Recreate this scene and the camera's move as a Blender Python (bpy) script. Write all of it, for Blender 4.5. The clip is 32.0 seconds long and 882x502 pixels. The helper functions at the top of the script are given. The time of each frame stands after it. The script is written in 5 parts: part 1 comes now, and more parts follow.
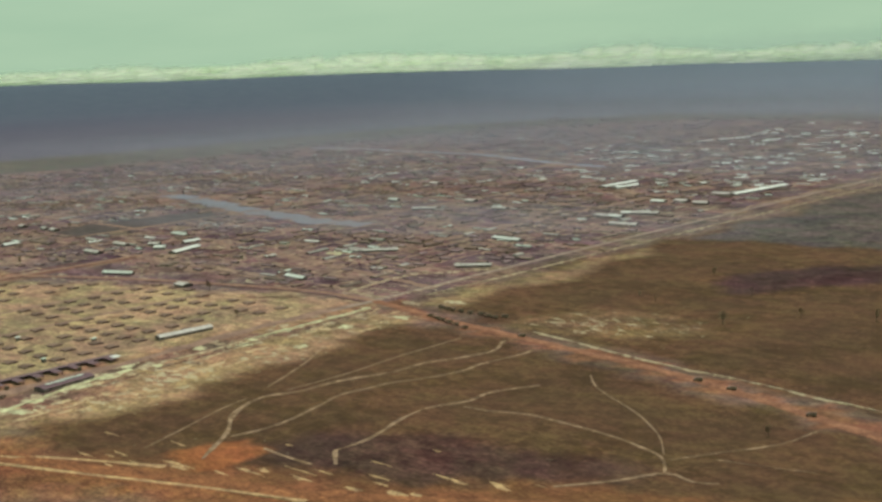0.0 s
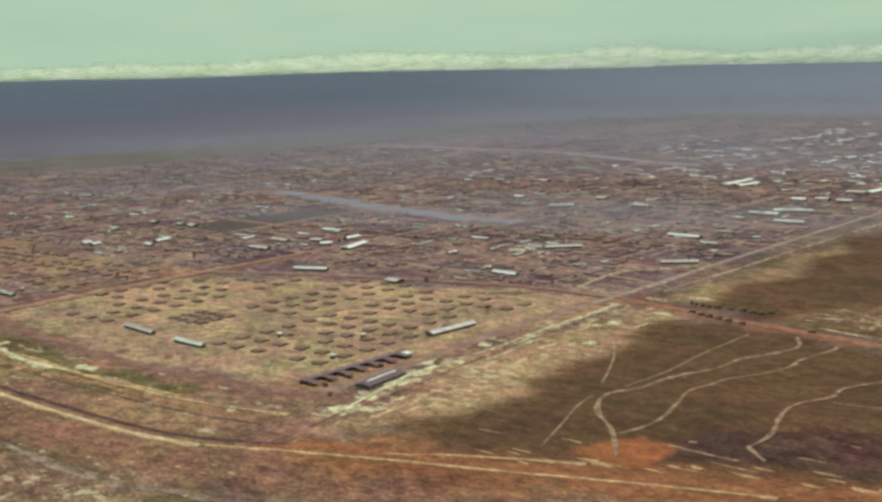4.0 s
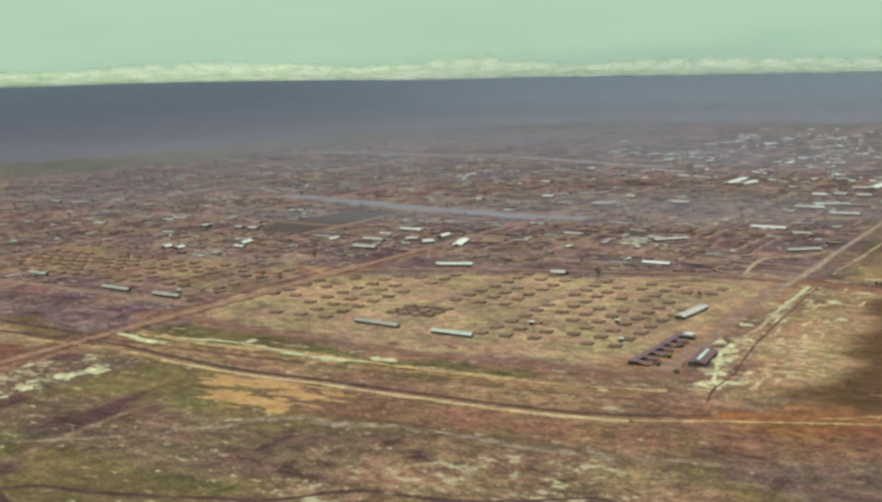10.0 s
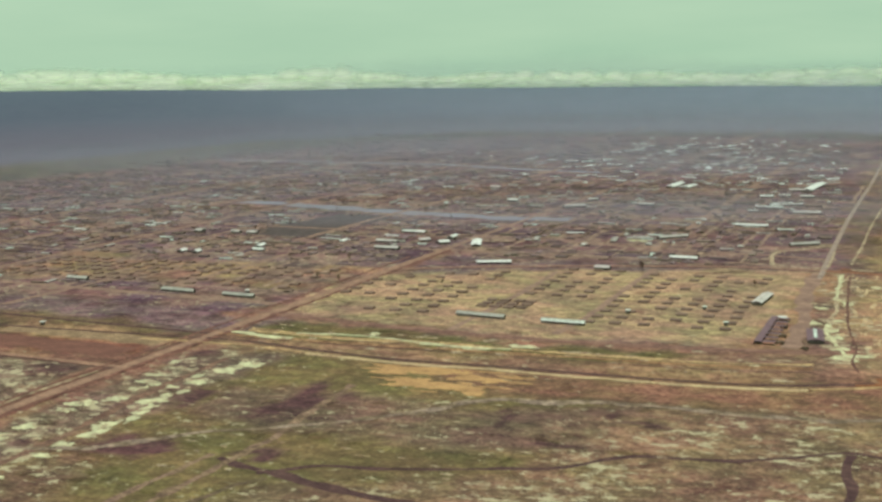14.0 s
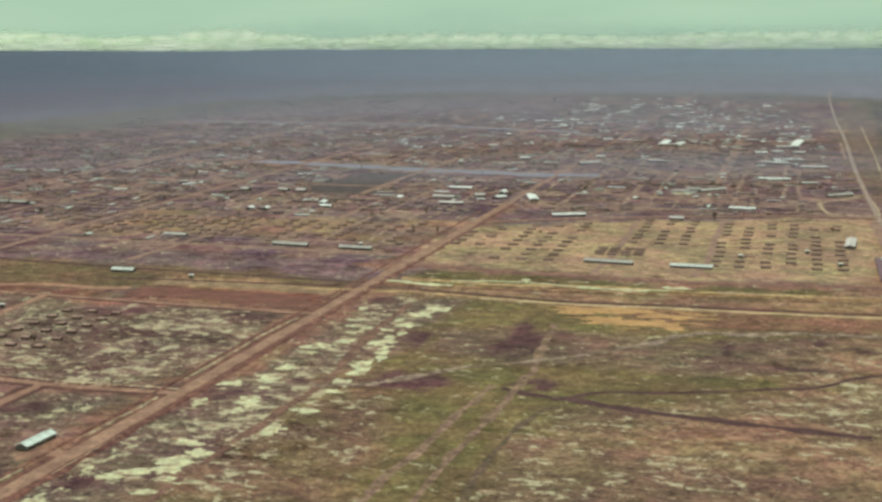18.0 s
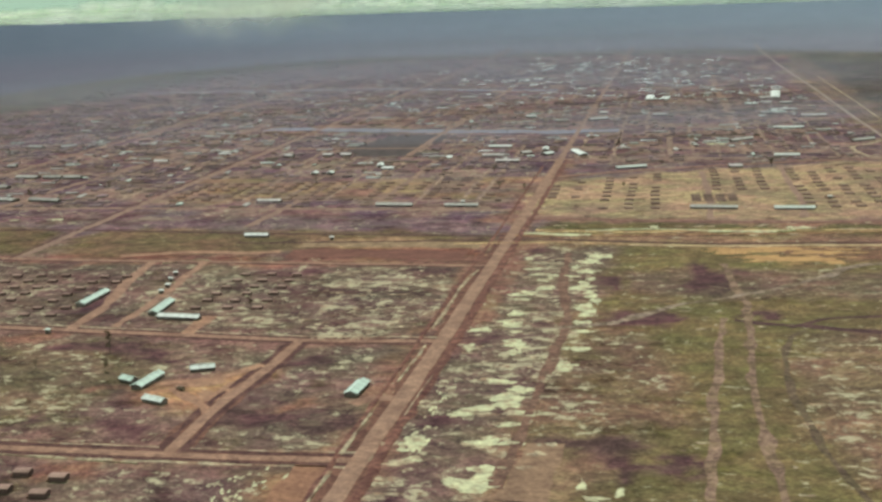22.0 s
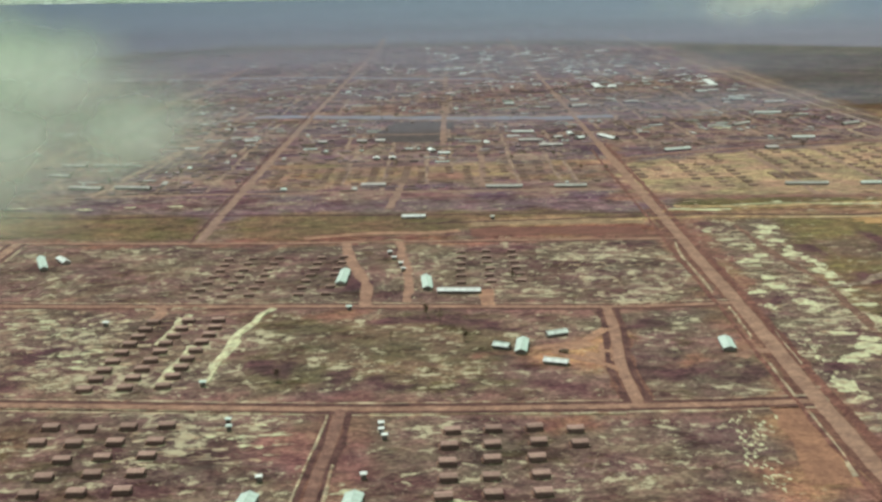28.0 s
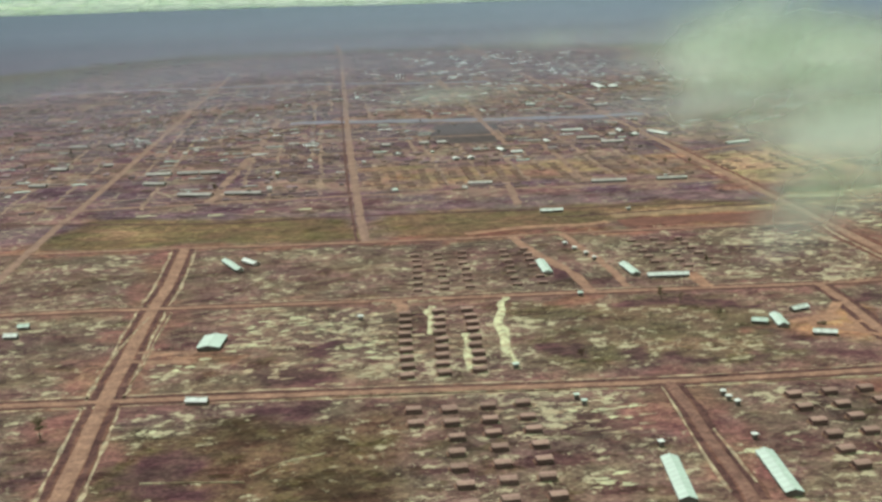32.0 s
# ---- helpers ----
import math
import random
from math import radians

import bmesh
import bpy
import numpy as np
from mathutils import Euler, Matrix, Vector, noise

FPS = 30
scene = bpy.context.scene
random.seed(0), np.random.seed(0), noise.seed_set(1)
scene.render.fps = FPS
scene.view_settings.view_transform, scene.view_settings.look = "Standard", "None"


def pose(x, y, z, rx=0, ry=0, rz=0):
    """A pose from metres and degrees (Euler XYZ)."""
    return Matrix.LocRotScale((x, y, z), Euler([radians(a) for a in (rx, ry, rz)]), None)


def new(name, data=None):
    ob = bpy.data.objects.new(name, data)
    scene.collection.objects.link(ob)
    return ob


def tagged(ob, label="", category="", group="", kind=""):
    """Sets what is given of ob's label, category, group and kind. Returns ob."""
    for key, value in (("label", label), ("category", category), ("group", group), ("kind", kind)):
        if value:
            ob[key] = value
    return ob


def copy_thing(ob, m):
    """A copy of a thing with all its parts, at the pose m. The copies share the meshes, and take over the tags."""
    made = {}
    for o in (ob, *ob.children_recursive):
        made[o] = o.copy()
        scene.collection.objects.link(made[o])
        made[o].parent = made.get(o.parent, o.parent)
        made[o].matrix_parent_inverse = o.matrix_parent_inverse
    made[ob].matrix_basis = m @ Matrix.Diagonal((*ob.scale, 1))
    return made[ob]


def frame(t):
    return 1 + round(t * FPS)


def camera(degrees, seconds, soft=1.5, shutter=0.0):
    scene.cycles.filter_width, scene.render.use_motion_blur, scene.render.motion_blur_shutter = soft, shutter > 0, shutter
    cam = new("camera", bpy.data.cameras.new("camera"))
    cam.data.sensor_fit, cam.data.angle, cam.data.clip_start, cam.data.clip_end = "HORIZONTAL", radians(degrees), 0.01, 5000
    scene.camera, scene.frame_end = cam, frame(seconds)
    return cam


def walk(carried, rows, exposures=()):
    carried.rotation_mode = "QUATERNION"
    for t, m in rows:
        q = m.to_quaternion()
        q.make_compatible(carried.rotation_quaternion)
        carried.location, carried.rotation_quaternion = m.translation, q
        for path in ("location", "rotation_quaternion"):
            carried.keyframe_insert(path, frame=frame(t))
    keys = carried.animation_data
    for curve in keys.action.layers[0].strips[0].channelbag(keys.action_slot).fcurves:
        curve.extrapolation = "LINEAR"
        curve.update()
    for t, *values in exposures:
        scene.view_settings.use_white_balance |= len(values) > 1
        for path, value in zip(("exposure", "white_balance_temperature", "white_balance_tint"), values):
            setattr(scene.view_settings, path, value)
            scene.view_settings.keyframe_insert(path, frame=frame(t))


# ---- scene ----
scene.cycles.transparent_max_bounces = 32
cam = camera(41.0, 32.0, soft=3.0)
# seconds, eye, yaw to the left of +y, pitch, roll
PATH = [
    (0, 2.86, 1.84, 126.02, 41.672, -9.369, -2.553),
    (0.5, -11.79, -9.34, 126.67, 41.559, -9.342, -2.540),
    (1, -26.40, -20.49, 127.19, 41.605, -9.384, -2.357),
    (1.5, -40.98, -31.61, 127.59, 41.311, -9.224, -2.307),
    (2, -55.52, -42.72, 127.89, 40.982, -9.276, -2.522),
    (2.5, -70.03, -53.83, 128.09, 40.777, -9.175, -2.443),
    (3, -84.50, -64.94, 128.20, 40.537, -9.322, -2.272),
    (3.5, -98.95, -76.06, 128.24, 40.219, -9.451, -2.165),
    (5.5, -156.51, -120.75, 127.85, 37.889, -8.950, -2.077),
    (6, -170.87, -131.96, 127.65, 37.247, -8.963, -2.173),
    (6.5, -185.21, -143.19, 127.44, 36.944, -9.218, -2.002),
    (7, -199.55, -154.42, 127.20, 36.673, -9.274, -1.817),
    (7.5, -213.89, -165.66, 126.95, 36.177, -8.951, -1.763),
    (8, -228.24, -176.88, 126.70, 35.144, -8.752, -1.787),
    (8.5, -242.60, -188.09, 126.45, 33.834, -8.576, -1.753),
    (9, -256.97, -199.27, 126.20, 32.511, -8.381, -1.902),
    (9.5, -271.37, -210.42, 125.97, 30.691, -8.714, -1.657),
    (10, -285.79, -221.51, 125.75, 29.441, -9.134, -1.613),
    (10.5, -300.24, -232.53, 125.54, 28.583, -9.535, -1.145),
    (11, -314.72, -243.48, 125.36, 27.826, -9.257, -1.267),
    (11.5, -329.25, -254.34, 125.21, 26.567, -9.046, -1.391),
    (12, -343.82, -265.09, 125.08, 25.130, -8.995, -1.377),
    (12.5, -358.44, -275.73, 124.98, 23.728, -9.188, -1.339),
    (13, -373.13, -286.22, 124.92, 22.581, -9.278, -1.316),
    (13.5, -387.87, -296.57, 124.88, 21.430, -8.814, -1.205),
    (15.5, -447.56, -336.15, 125.12, 17.678, -9.119, -0.510),
    (16, -462.68, -345.51, 125.27, 16.734, -9.401, -0.497),
    (16.5, -477.90, -354.64, 125.46, 16.298, -9.769, -0.459),
    (17, -493.21, -363.51, 125.69, 15.663, -9.821, -0.722),
    (17.5, -508.63, -372.12, 125.95, 14.816, -9.983, -0.761),
    (18, -524.14, -380.44, 126.25, 14.165, -10.644, -0.755),
    (18.5, -539.76, -388.48, 126.58, 13.299, -11.248, -1.034),
    (19, -555.50, -396.21, 126.94, 12.436, -11.568, -1.320),
    (19.5, -571.34, -403.63, 127.34, 11.864, -11.754, -1.499),
    (20, -587.31, -410.73, 127.77, 11.088, -12.260, -1.563),
    (20.5, -603.39, -417.51, 128.22, 10.404, -12.671, -1.544),
    (21, -619.59, -423.95, 128.70, 9.747, -12.769, -1.866),
    (21.5, -635.92, -430.05, 129.20, 8.705, -12.785, -1.957),
    (22, -652.38, -435.80, 129.72, 8.144, -12.483, -2.166),
    (22.5, -668.96, -441.22, 130.25, 7.538, -12.403, -1.862),
    (23, -685.66, -446.29, 130.80, 6.715, -12.252, -1.678),
    (23.5, -702.50, -451.01, 131.36, 5.625, -12.290, -0.979),
    (24, -719.46, -455.40, 131.93, 4.524, -12.590, -0.920),
    (24.5, -736.55, -459.45, 132.50, 3.563, -13.023, -0.953),
    (25, -753.77, -463.17, 133.07, 2.451, -13.161, -1.001),
    (25.5, -771.12, -466.58, 133.64, 1.375, -13.128, -0.674),
    (27.5, -841.70, -477.29, 135.78, -1.596, -13.634, -1.071),
    (28, -859.63, -479.33, 136.27, -2.709, -13.249, -1.177),
    (28.5, -877.67, -481.16, 136.72, -4.364, -13.102, -1.043),
    (29, -895.80, -482.80, 137.15, -5.477, -13.460, -0.868),
    (29.5, -914.04, -484.28, 137.53, -5.447, -13.717, -1.001),
    (30, -932.36, -485.65, 137.88, -5.709, -13.765, -1.345),
    (30.5, -950.76, -486.93, 138.17, -6.329, -13.690, -1.536),
    (31, -969.24, -488.16, 138.41, -6.803, -13.605, -1.687),
    (31.5, -987.78, -489.39, 138.60, -7.312, -13.193, -1.807),
    (32, -1006.38, -490.66, 138.73, -8.062, -13.078, -1.969),
]

walk(cam, [(t, pose(x, y, z, 90, 0, yaw) @ pose(0, 0, 0, pitch, 0, 0) @ pose(0, 0, 0, 0, 0, roll)) for t, x, y, z, yaw, pitch, roll in PATH],
     exposures=[(0.0, -0.24, 6500, 15), (1.0, -0.23, 6520, 21), (2.0, -0.23, 6480, 22), (3.0, -0.21, 6450, 21), (8.0, -0.13, 6350, 22), (10.0, -0.13, 6370, 18), (13.0, -0.13, 6400, 13), (20.0, -0.14, 6250, 18), (25.0, -0.12, 6150, 18), (28.0, -0.08, 6150, 18), (29.5, -0.06, 6230, 17), (32.0, -0.02, 6220, 16)])

# ---- sky and sun ----
SUN_ELEVATION, SUN_HEADING = 58.0, 20.0  # degrees; heading to the left of +y
world = bpy.data.worlds.new("sky")
scene.world = world
world.use_nodes = True
wn, wl = world.node_tree.nodes, world.node_tree.links
wn.clear()
sky = wn.new("ShaderNodeTexSky")
sky.sky_type, sky.sun_disc = "NISHITA", False
sky.sun_elevation, sky.sun_rotation = radians(SUN_ELEVATION), radians(-SUN_HEADING)
sky.dust_density = 4.0
dim = wn.new("ShaderNodeMix")
dim.data_type, dim.blend_type = "RGBA", "MULTIPLY"
dim.inputs[0].default_value = 1.0
dim.inputs[7].default_value = (0.1, 0.1, 0.1, 1)
wl.new(sky.outputs[0], dim.inputs[6])
overcast = wn.new("ShaderNodeMix")  # a thin high overcast in front of the clear sky
overcast.data_type = "RGBA"
overcast.inputs[0].default_value = 0.9
wt, wm, ws = wn.new("ShaderNodeTexCoord"), wn.new("ShaderNodeMapping"), wn.new("ShaderNodeTexNoise")
wm.inputs["Scale"].default_value = (5, 5, 34)
ws.inputs["Scale"].default_value, ws.inputs["Detail"].default_value = 1.0, 5.0
wl.new(wt.outputs["Generated"], wm.inputs["Vector"])
wl.new(wm.outputs["Vector"], ws.inputs["Vector"])
streaks = wn.new("ShaderNodeMix")
streaks.data_type = "RGBA"
streaks.inputs[6].default_value, streaks.inputs[7].default_value = (0.41, 0.67, 0.46, 1), (0.56, 0.81, 0.55, 1)
wl.new(ws.outputs["Fac"], streaks.inputs[0])
wl.new(streaks.outputs[2], overcast.inputs[7])
wl.new(dim.outputs[2], overcast.inputs[6])
back = wn.new("ShaderNodeBackground")
wl.new(overcast.outputs[2], back.inputs[0])
out = wn.new("ShaderNodeOutputWorld")
wl.new(back.outputs[0], out.inputs[0])
sun = new("sun", bpy.data.lights.new("sun", "SUN"))
sun.data.energy, sun.data.angle, sun.data.color = 3.5, radians(0.6), (1.0, 0.82, 0.86)
sun.matrix_world = pose(0, 0, 400, 0, 0, SUN_HEADING) @ pose(0, 0, 0, -(90 - SUN_ELEVATION), 0, 0)


# ---- materials ----
def material(name):
    m = bpy.data.materials.new(name)
    m.use_nodes = True
    b = m.node_tree.nodes["Principled BSDF"]
    b.inputs["Specular IOR Level"].default_value = 0.25
    return m, m.node_tree.nodes, m.node_tree.links, b


def noise_node(n, l, scale, detail=4.0, rough=0.6, vector=None, stretch=None):
    t = n.new("ShaderNodeTexNoise")
    t.inputs["Scale"].default_value, t.inputs["Detail"].default_value, t.inputs["Roughness"].default_value = scale, detail, rough
    if vector is None:
        c = n.new("ShaderNodeTexCoord")
        vector = c.outputs["Object"]
    if stretch:
        mp = n.new("ShaderNodeMapping")
        mp.inputs["Scale"].default_value = stretch
        l.new(vector, mp.inputs["Vector"])
        vector = mp.outputs["Vector"]
    l.new(vector, t.inputs["Vector"])
    return t.outputs["Fac"]


def ramp(n, l, fac, low, high):
    r = n.new("ShaderNodeMapRange")
    r.interpolation_type = "SMOOTHSTEP"
    r.inputs["From Min"].default_value, r.inputs["From Max"].default_value = low, high
    l.new(fac, r.inputs["Value"])
    return r.outputs["Result"]


def maths(n, l, op, a, b):
    m = n.new("ShaderNodeMath")
    m.operation = op
    for k, v in enumerate((a, b)):
        if isinstance(v, (int, float)):
            m.inputs[k].default_value = v
        else:
            l.new(v, m.inputs[k])
    return m.outputs[0]


def mixed(n, l, fac, a, b, blend="MIX"):
    m = n.new("ShaderNodeMix")
    m.data_type, m.blend_type = "RGBA", blend
    for sock, v in ((m.inputs[0], fac), (m.inputs[6], a), (m.inputs[7], b)):
        if isinstance(v, (int, float)):
            sock.default_value = v
        elif isinstance(v, tuple):
            sock.default_value = (*v, 1)
        else:
            l.new(v, sock)
    return m.outputs[2]


def plain(name, colour, second=None, scale=0.5, fine=6.0, roughness=0.85, metallic=0.0, bump=0.2, vary=0.0, low=0.35, high=0.7, mottle=0.0):
    """A weathered surface: two colours mixed by coarse noise, fine grain, optional change from piece to piece."""
    m, n, l, b = material(name)
    second = second or tuple(c * 0.75 for c in colour)
    c = mixed(n, l, ramp(n, l, noise_node(n, l, scale), low, high), colour, second)
    grain = noise_node(n, l, fine, 3.0)
    c = mixed(n, l, 0.45, c, mixed(n, l, ramp(n, l, grain, 0.3, 0.7), (0.72, 0.72, 0.72), (1.2, 1.2, 1.2)), "MULTIPLY")
    if mottle:
        b.inputs["Specular IOR Level"].default_value = 0.04
        coarse = ramp(n, l, noise_node(n, l, 0.15, 8, 0.76, stretch=(0.85, 1.15, 1.0)), 0.36, 0.66)
        c = mixed(n, l, mottle, c, mixed(n, l, coarse, (0.56, 0.53, 0.56), (1.42, 1.40, 1.30)), "MULTIPLY")
        speck = ramp(n, l, noise_node(n, l, 0.62, 4, 0.72, stretch=(0.85, 1.15, 1.0)), 0.34, 0.66)
        c = mixed(n, l, mottle, c, mixed(n, l, speck, (0.66, 0.63, 0.66), (1.34, 1.34, 1.28)), "MULTIPLY")
    if vary:
        info = n.new("ShaderNodeObjectInfo")
        c = mixed(n, l, 1.0, c, mixed(n, l, info.outputs["Random"], (1 - vary,) * 3, (1 + vary,) * 3), "MULTIPLY")
        piece = n.new("ShaderNodeNewGeometry")
        c = mixed(n, l, 1.0, c, mixed(n, l, piece.outputs["Random Per Island"], (1 - vary,) * 3, (1 + vary,) * 3), "MULTIPLY")
    l.new(c, b.inputs["Base Color"])
    b.inputs["Roughness"].default_value, b.inputs["Metallic"].default_value = roughness, metallic
    if roughness > 0.65:
        b.inputs["Specular IOR Level"].default_value = 0.05
    if bump:
        bp = n.new("ShaderNodeBump")
        bp.inputs["Strength"].default_value, bp.inputs["Distance"].default_value = bump, 0.05
        l.new(grain, bp.inputs["Height"])
        l.new(bp.outputs[0], b.inputs["Normal"])
    return m


def ground_material():
    m, n, l, b = material("ground_soil")
    zone = n.new("ShaderNodeAttribute")
    zone.attribute_name = "zone"
    cover = n.new("ShaderNodeAttribute")
    cover.attribute_name = "cover"
    split = n.new("ShaderNodeSeparateColor")
    l.new(cover.outputs["Color"], split.inputs[0])
    broad = ramp(n, l, noise_node(n, l, 0.03, 3, 0.55), 0.38, 0.64)
    pale = maths(n, l, "MULTIPLY", split.outputs[0], maths(n, l, "ADD", maths(n, l, "MULTIPLY", broad, 0.5), 0.66))
    other = ramp(n, l, noise_node(n, l, 0.021, 3, 0.55, stretch=(1.0, 1.3, 1.0)), 0.40, 0.64)
    scrub = maths(n, l, "MULTIPLY", split.outputs[1], maths(n, l, "ADD", maths(n, l, "MULTIPLY", other, 0.9), 0.5))
    litter = maths(n, l, "MULTIPLY", split.outputs[2], maths(n, l, "SUBTRACT", 1.5, maths(n, l, "MULTIPLY", broad, 0.9)))
    c = zone.outputs["Color"]
    # broad patches, patches of a different hue, then fine grain
    c = mixed(n, l, 1.0, c, mixed(n, l, ramp(n, l, noise_node(n, l, 0.022, 5), 0.3, 0.7), (0.70, 0.70, 0.75), (1.22, 1.19, 1.12)), "MULTIPLY")
    hue = noise_node(n, l, 0.036, 7, 0.70, stretch=(0.85, 1.15, 1.0))
    c = mixed(n, l, 1.0, c, mixed(n, l, ramp(n, l, hue, 0.36, 0.64), (1.10, 0.95, 1.04), (0.92, 1.045, 0.90)), "MULTIPLY")
    c = mixed(n, l, 1.0, c, mixed(n, l, ramp(n, l, noise_node(n, l, 0.15, 8, 0.76, stretch=(0.85, 1.15, 1.0)), 0.36, 0.66), (0.56, 0.53, 0.56), (1.42, 1.40, 1.30)), "MULTIPLY")
    c = mixed(n, l, 1.0, c, mixed(n, l, ramp(n, l, noise_node(n, l, 0.62, 4, 0.72, stretch=(0.85, 1.15, 1.0)), 0.34, 0.66), (0.66, 0.63, 0.66), (1.34, 1.34, 1.28)), "MULTIPLY")
    # scrub: low dark growth
    s = noise_node(n, l, 0.09, 8, 0.74, stretch=(0.85, 1.15, 1.0))
    fac = ramp(n, l, maths(n, l, "ADD", s, maths(n, l, "MULTIPLY", scrub, 0.34)), 0.66, 0.73)
    c = mixed(n, l, maths(n, l, "MULTIPLY", fac, 0.7), c, mixed(n, l, 1.0, c, (0.52, 0.56, 0.38), "MULTIPLY"))
    # dark litter and burnt ground
    d = noise_node(n, l, 0.06, 8, 0.74, stretch=(0.85, 1.15, 1.0))
    fac = ramp(n, l, maths(n, l, "ADD", d, maths(n, l, "MULTIPLY", litter, 0.34)), 0.67, 0.73)
    c = mixed(n, l, maths(n, l, "MULTIPLY", fac, 0.8), c, mixed(n, l, 1.0, c, (0.55, 0.45, 0.50), "MULTIPLY"))
    # bleached sand showing through
    p = noise_node(n, l, 0.16, 8, 0.74, stretch=(0.85, 1.15, 1.0))
    fac = ramp(n, l, maths(n, l, "ADD", p, maths(n, l, "MULTIPLY", pale, 0.40)), 0.68, 0.74)
    c = mixed(n, l, maths(n, l, "MULTIPLY", fac, 0.78), c, (0.45, 0.425, 0.262))
    p2 = noise_node(n, l, 0.6, 4, 0.68, stretch=(0.85, 1.15, 1.0))
    fac = ramp(n, l, maths(n, l, "ADD", p2, maths(n, l, "MULTIPLY", pale, 0.30)), 0.70, 0.77)
    c = mixed(n, l, maths(n, l, "MULTIPLY", fac, 0.6), c, (0.39, 0.36, 0.24))
    c = mixed(n, l, cover.outputs["Alpha"], zone.outputs["Color"], c)  # far land, coloured for haze, keeps little grain
    l.new(c, b.inputs["Base Color"])
    b.inputs["Roughness"].default_value = 0.95
    b.inputs["Specular IOR Level"].default_value = 0.05
    bp = n.new("ShaderNodeBump")
    bp.inputs["Strength"].default_value, bp.inputs["Distance"].default_value = 0.5, 0.6
    l.new(s, bp.inputs["Height"])
    l.new(bp.outputs[0], b.inputs["Normal"])
    return m


GROUND = ground_material()
DIRT = plain("red_dirt", (0.30, 0.190, 0.130), (0.225, 0.138, 0.095), 0.11, 0.9, mottle=0.55)
DIRT_DARK = plain("dark_red_dirt", (0.275, 0.172, 0.115), (0.215, 0.132, 0.092), 0.08, 0.9, mottle=0.4)
ORANGE = plain("orange_laterite", (0.265, 0.135, 0.080), (0.21, 0.105, 0.062), 0.05, 0.7, mottle=0.6)
LANE = plain("worn_lane_earth", (0.148, 0.088, 0.066), (0.190, 0.125, 0.088), 0.1, 0.9, mottle=0.9)
LATERITE = plain("dark_orange_laterite", (0.235, 0.108, 0.050), (0.180, 0.082, 0.040), 0.07, 0.8, mottle=0.8)
GRAVEL = plain("grey_gravel", (0.29, 0.19, 0.130), (0.225, 0.143, 0.099), 0.11, 0.9, mottle=0.5)
TRAIL = plain("trodden_sand", (0.28, 0.205, 0.130), (0.15, 0.105, 0.06), 0.16, 0.9, low=0.44, high=0.60, mottle=0.7)
STREET = plain("swept_camp_earth", (0.31, 0.232, 0.160), (0.17, 0.120, 0.110), 0.1, 0.8, low=0.40, high=0.62, mottle=0.7)
VERGE = plain("yellow_verge_earth", (0.30, 0.19, 0.10), (0.20, 0.11, 0.06), 0.2, 0.8, mottle=0.9)
RED_ROAD = plain("dark_red_road_earth", (0.205, 0.124, 0.092), (0.155, 0.090, 0.070), 0.1, 0.9, mottle=0.6)
ROAD_BED = plain("turned_road_earth", (0.165, 0.088, 0.064), (0.12, 0.066, 0.050), 0.12, 0.8, mottle=0.9)
PALE_GRAVEL = plain("pale_gravel", (0.30, 0.248, 0.198), (0.22, 0.178, 0.142), 0.1, 0.9, mottle=0.5)
CAMP_ROAD = plain("dull_camp_road", (0.26, 0.178, 0.130), (0.20, 0.134, 0.104), 0.1, 0.9, mottle=0.5)
PATH = plain("grey_trodden_path", (0.27, 0.22, 0.165), (0.15, 0.118, 0.078), 0.14, 0.8, low=0.42, high=0.58, mottle=0.9)
YARD = plain("ochre_yard_earth", (0.33, 0.205, 0.13), (0.26, 0.15, 0.10), 0.1, 0.8, mottle=0.6)
FADED = plain("faded_wheel_track", (0.225, 0.156, 0.112), (0.150, 0.112, 0.068), 0.12, 0.8, mottle=0.9)
OVERGROWN = plain("overgrown_track", (0.120, 0.088, 0.060), (0.095, 0.080, 0.045), 0.12, 0.8, mottle=0.8)
SAND = plain("bleached_sand", (0.40, 0.36, 0.235), (0.22, 0.15, 0.10), 0.2, 0.8, low=0.42, high=0.62, mottle=0.8)
OCHRE_EARTH = plain("ochre_earth", (0.43, 0.275, 0.118), (0.36, 0.222, 0.10), 0.08, 0.8, mottle=0.35)
STRAW = plain("straw_yellow_spoil", (0.50, 0.41, 0.235), (0.40, 0.30, 0.17), 0.12, 0.8, mottle=0.6)
SPOIL = plain("yellow_spoil", (0.45, 0.335, 0.17), (0.32, 0.215, 0.12), 0.12, 0.8, mottle=0.8)
MUD = plain("wet_dark_mud", (0.068, 0.040, 0.040), (0.105, 0.064, 0.056), 0.1, 0.8, roughness=0.95, mottle=0.5)
DITCH_EARTH = plain("damp_red_earth", (0.080, 0.043, 0.038), (0.125, 0.070, 0.058), 0.1, 0.9, mottle=0.8)
RED_EARTH = plain("red_brown_earth", (0.135, 0.066, 0.052), (0.18, 0.098, 0.074), 0.1, 0.9, mottle=0.9)
# dark strip colour that stands for the shadow beside the sand bank
BANK_SHADOW = plain("bank_shadow_earth", (0.098, 0.050, 0.043), (0.14, 0.082, 0.066), 0.16, 0.8, mottle=1.0)
WHITE_SAND = plain("white_sand", (0.50, 0.53, 0.32), (0.32, 0.27, 0.17), 0.22, 1.0, low=0.45, high=0.66, mottle=0.5)
TIN = plain("pale_tin_sheet", (0.50, 0.64, 0.53), (0.40, 0.51, 0.42), 0.25, 3.0, roughness=0.5, vary=0.05)
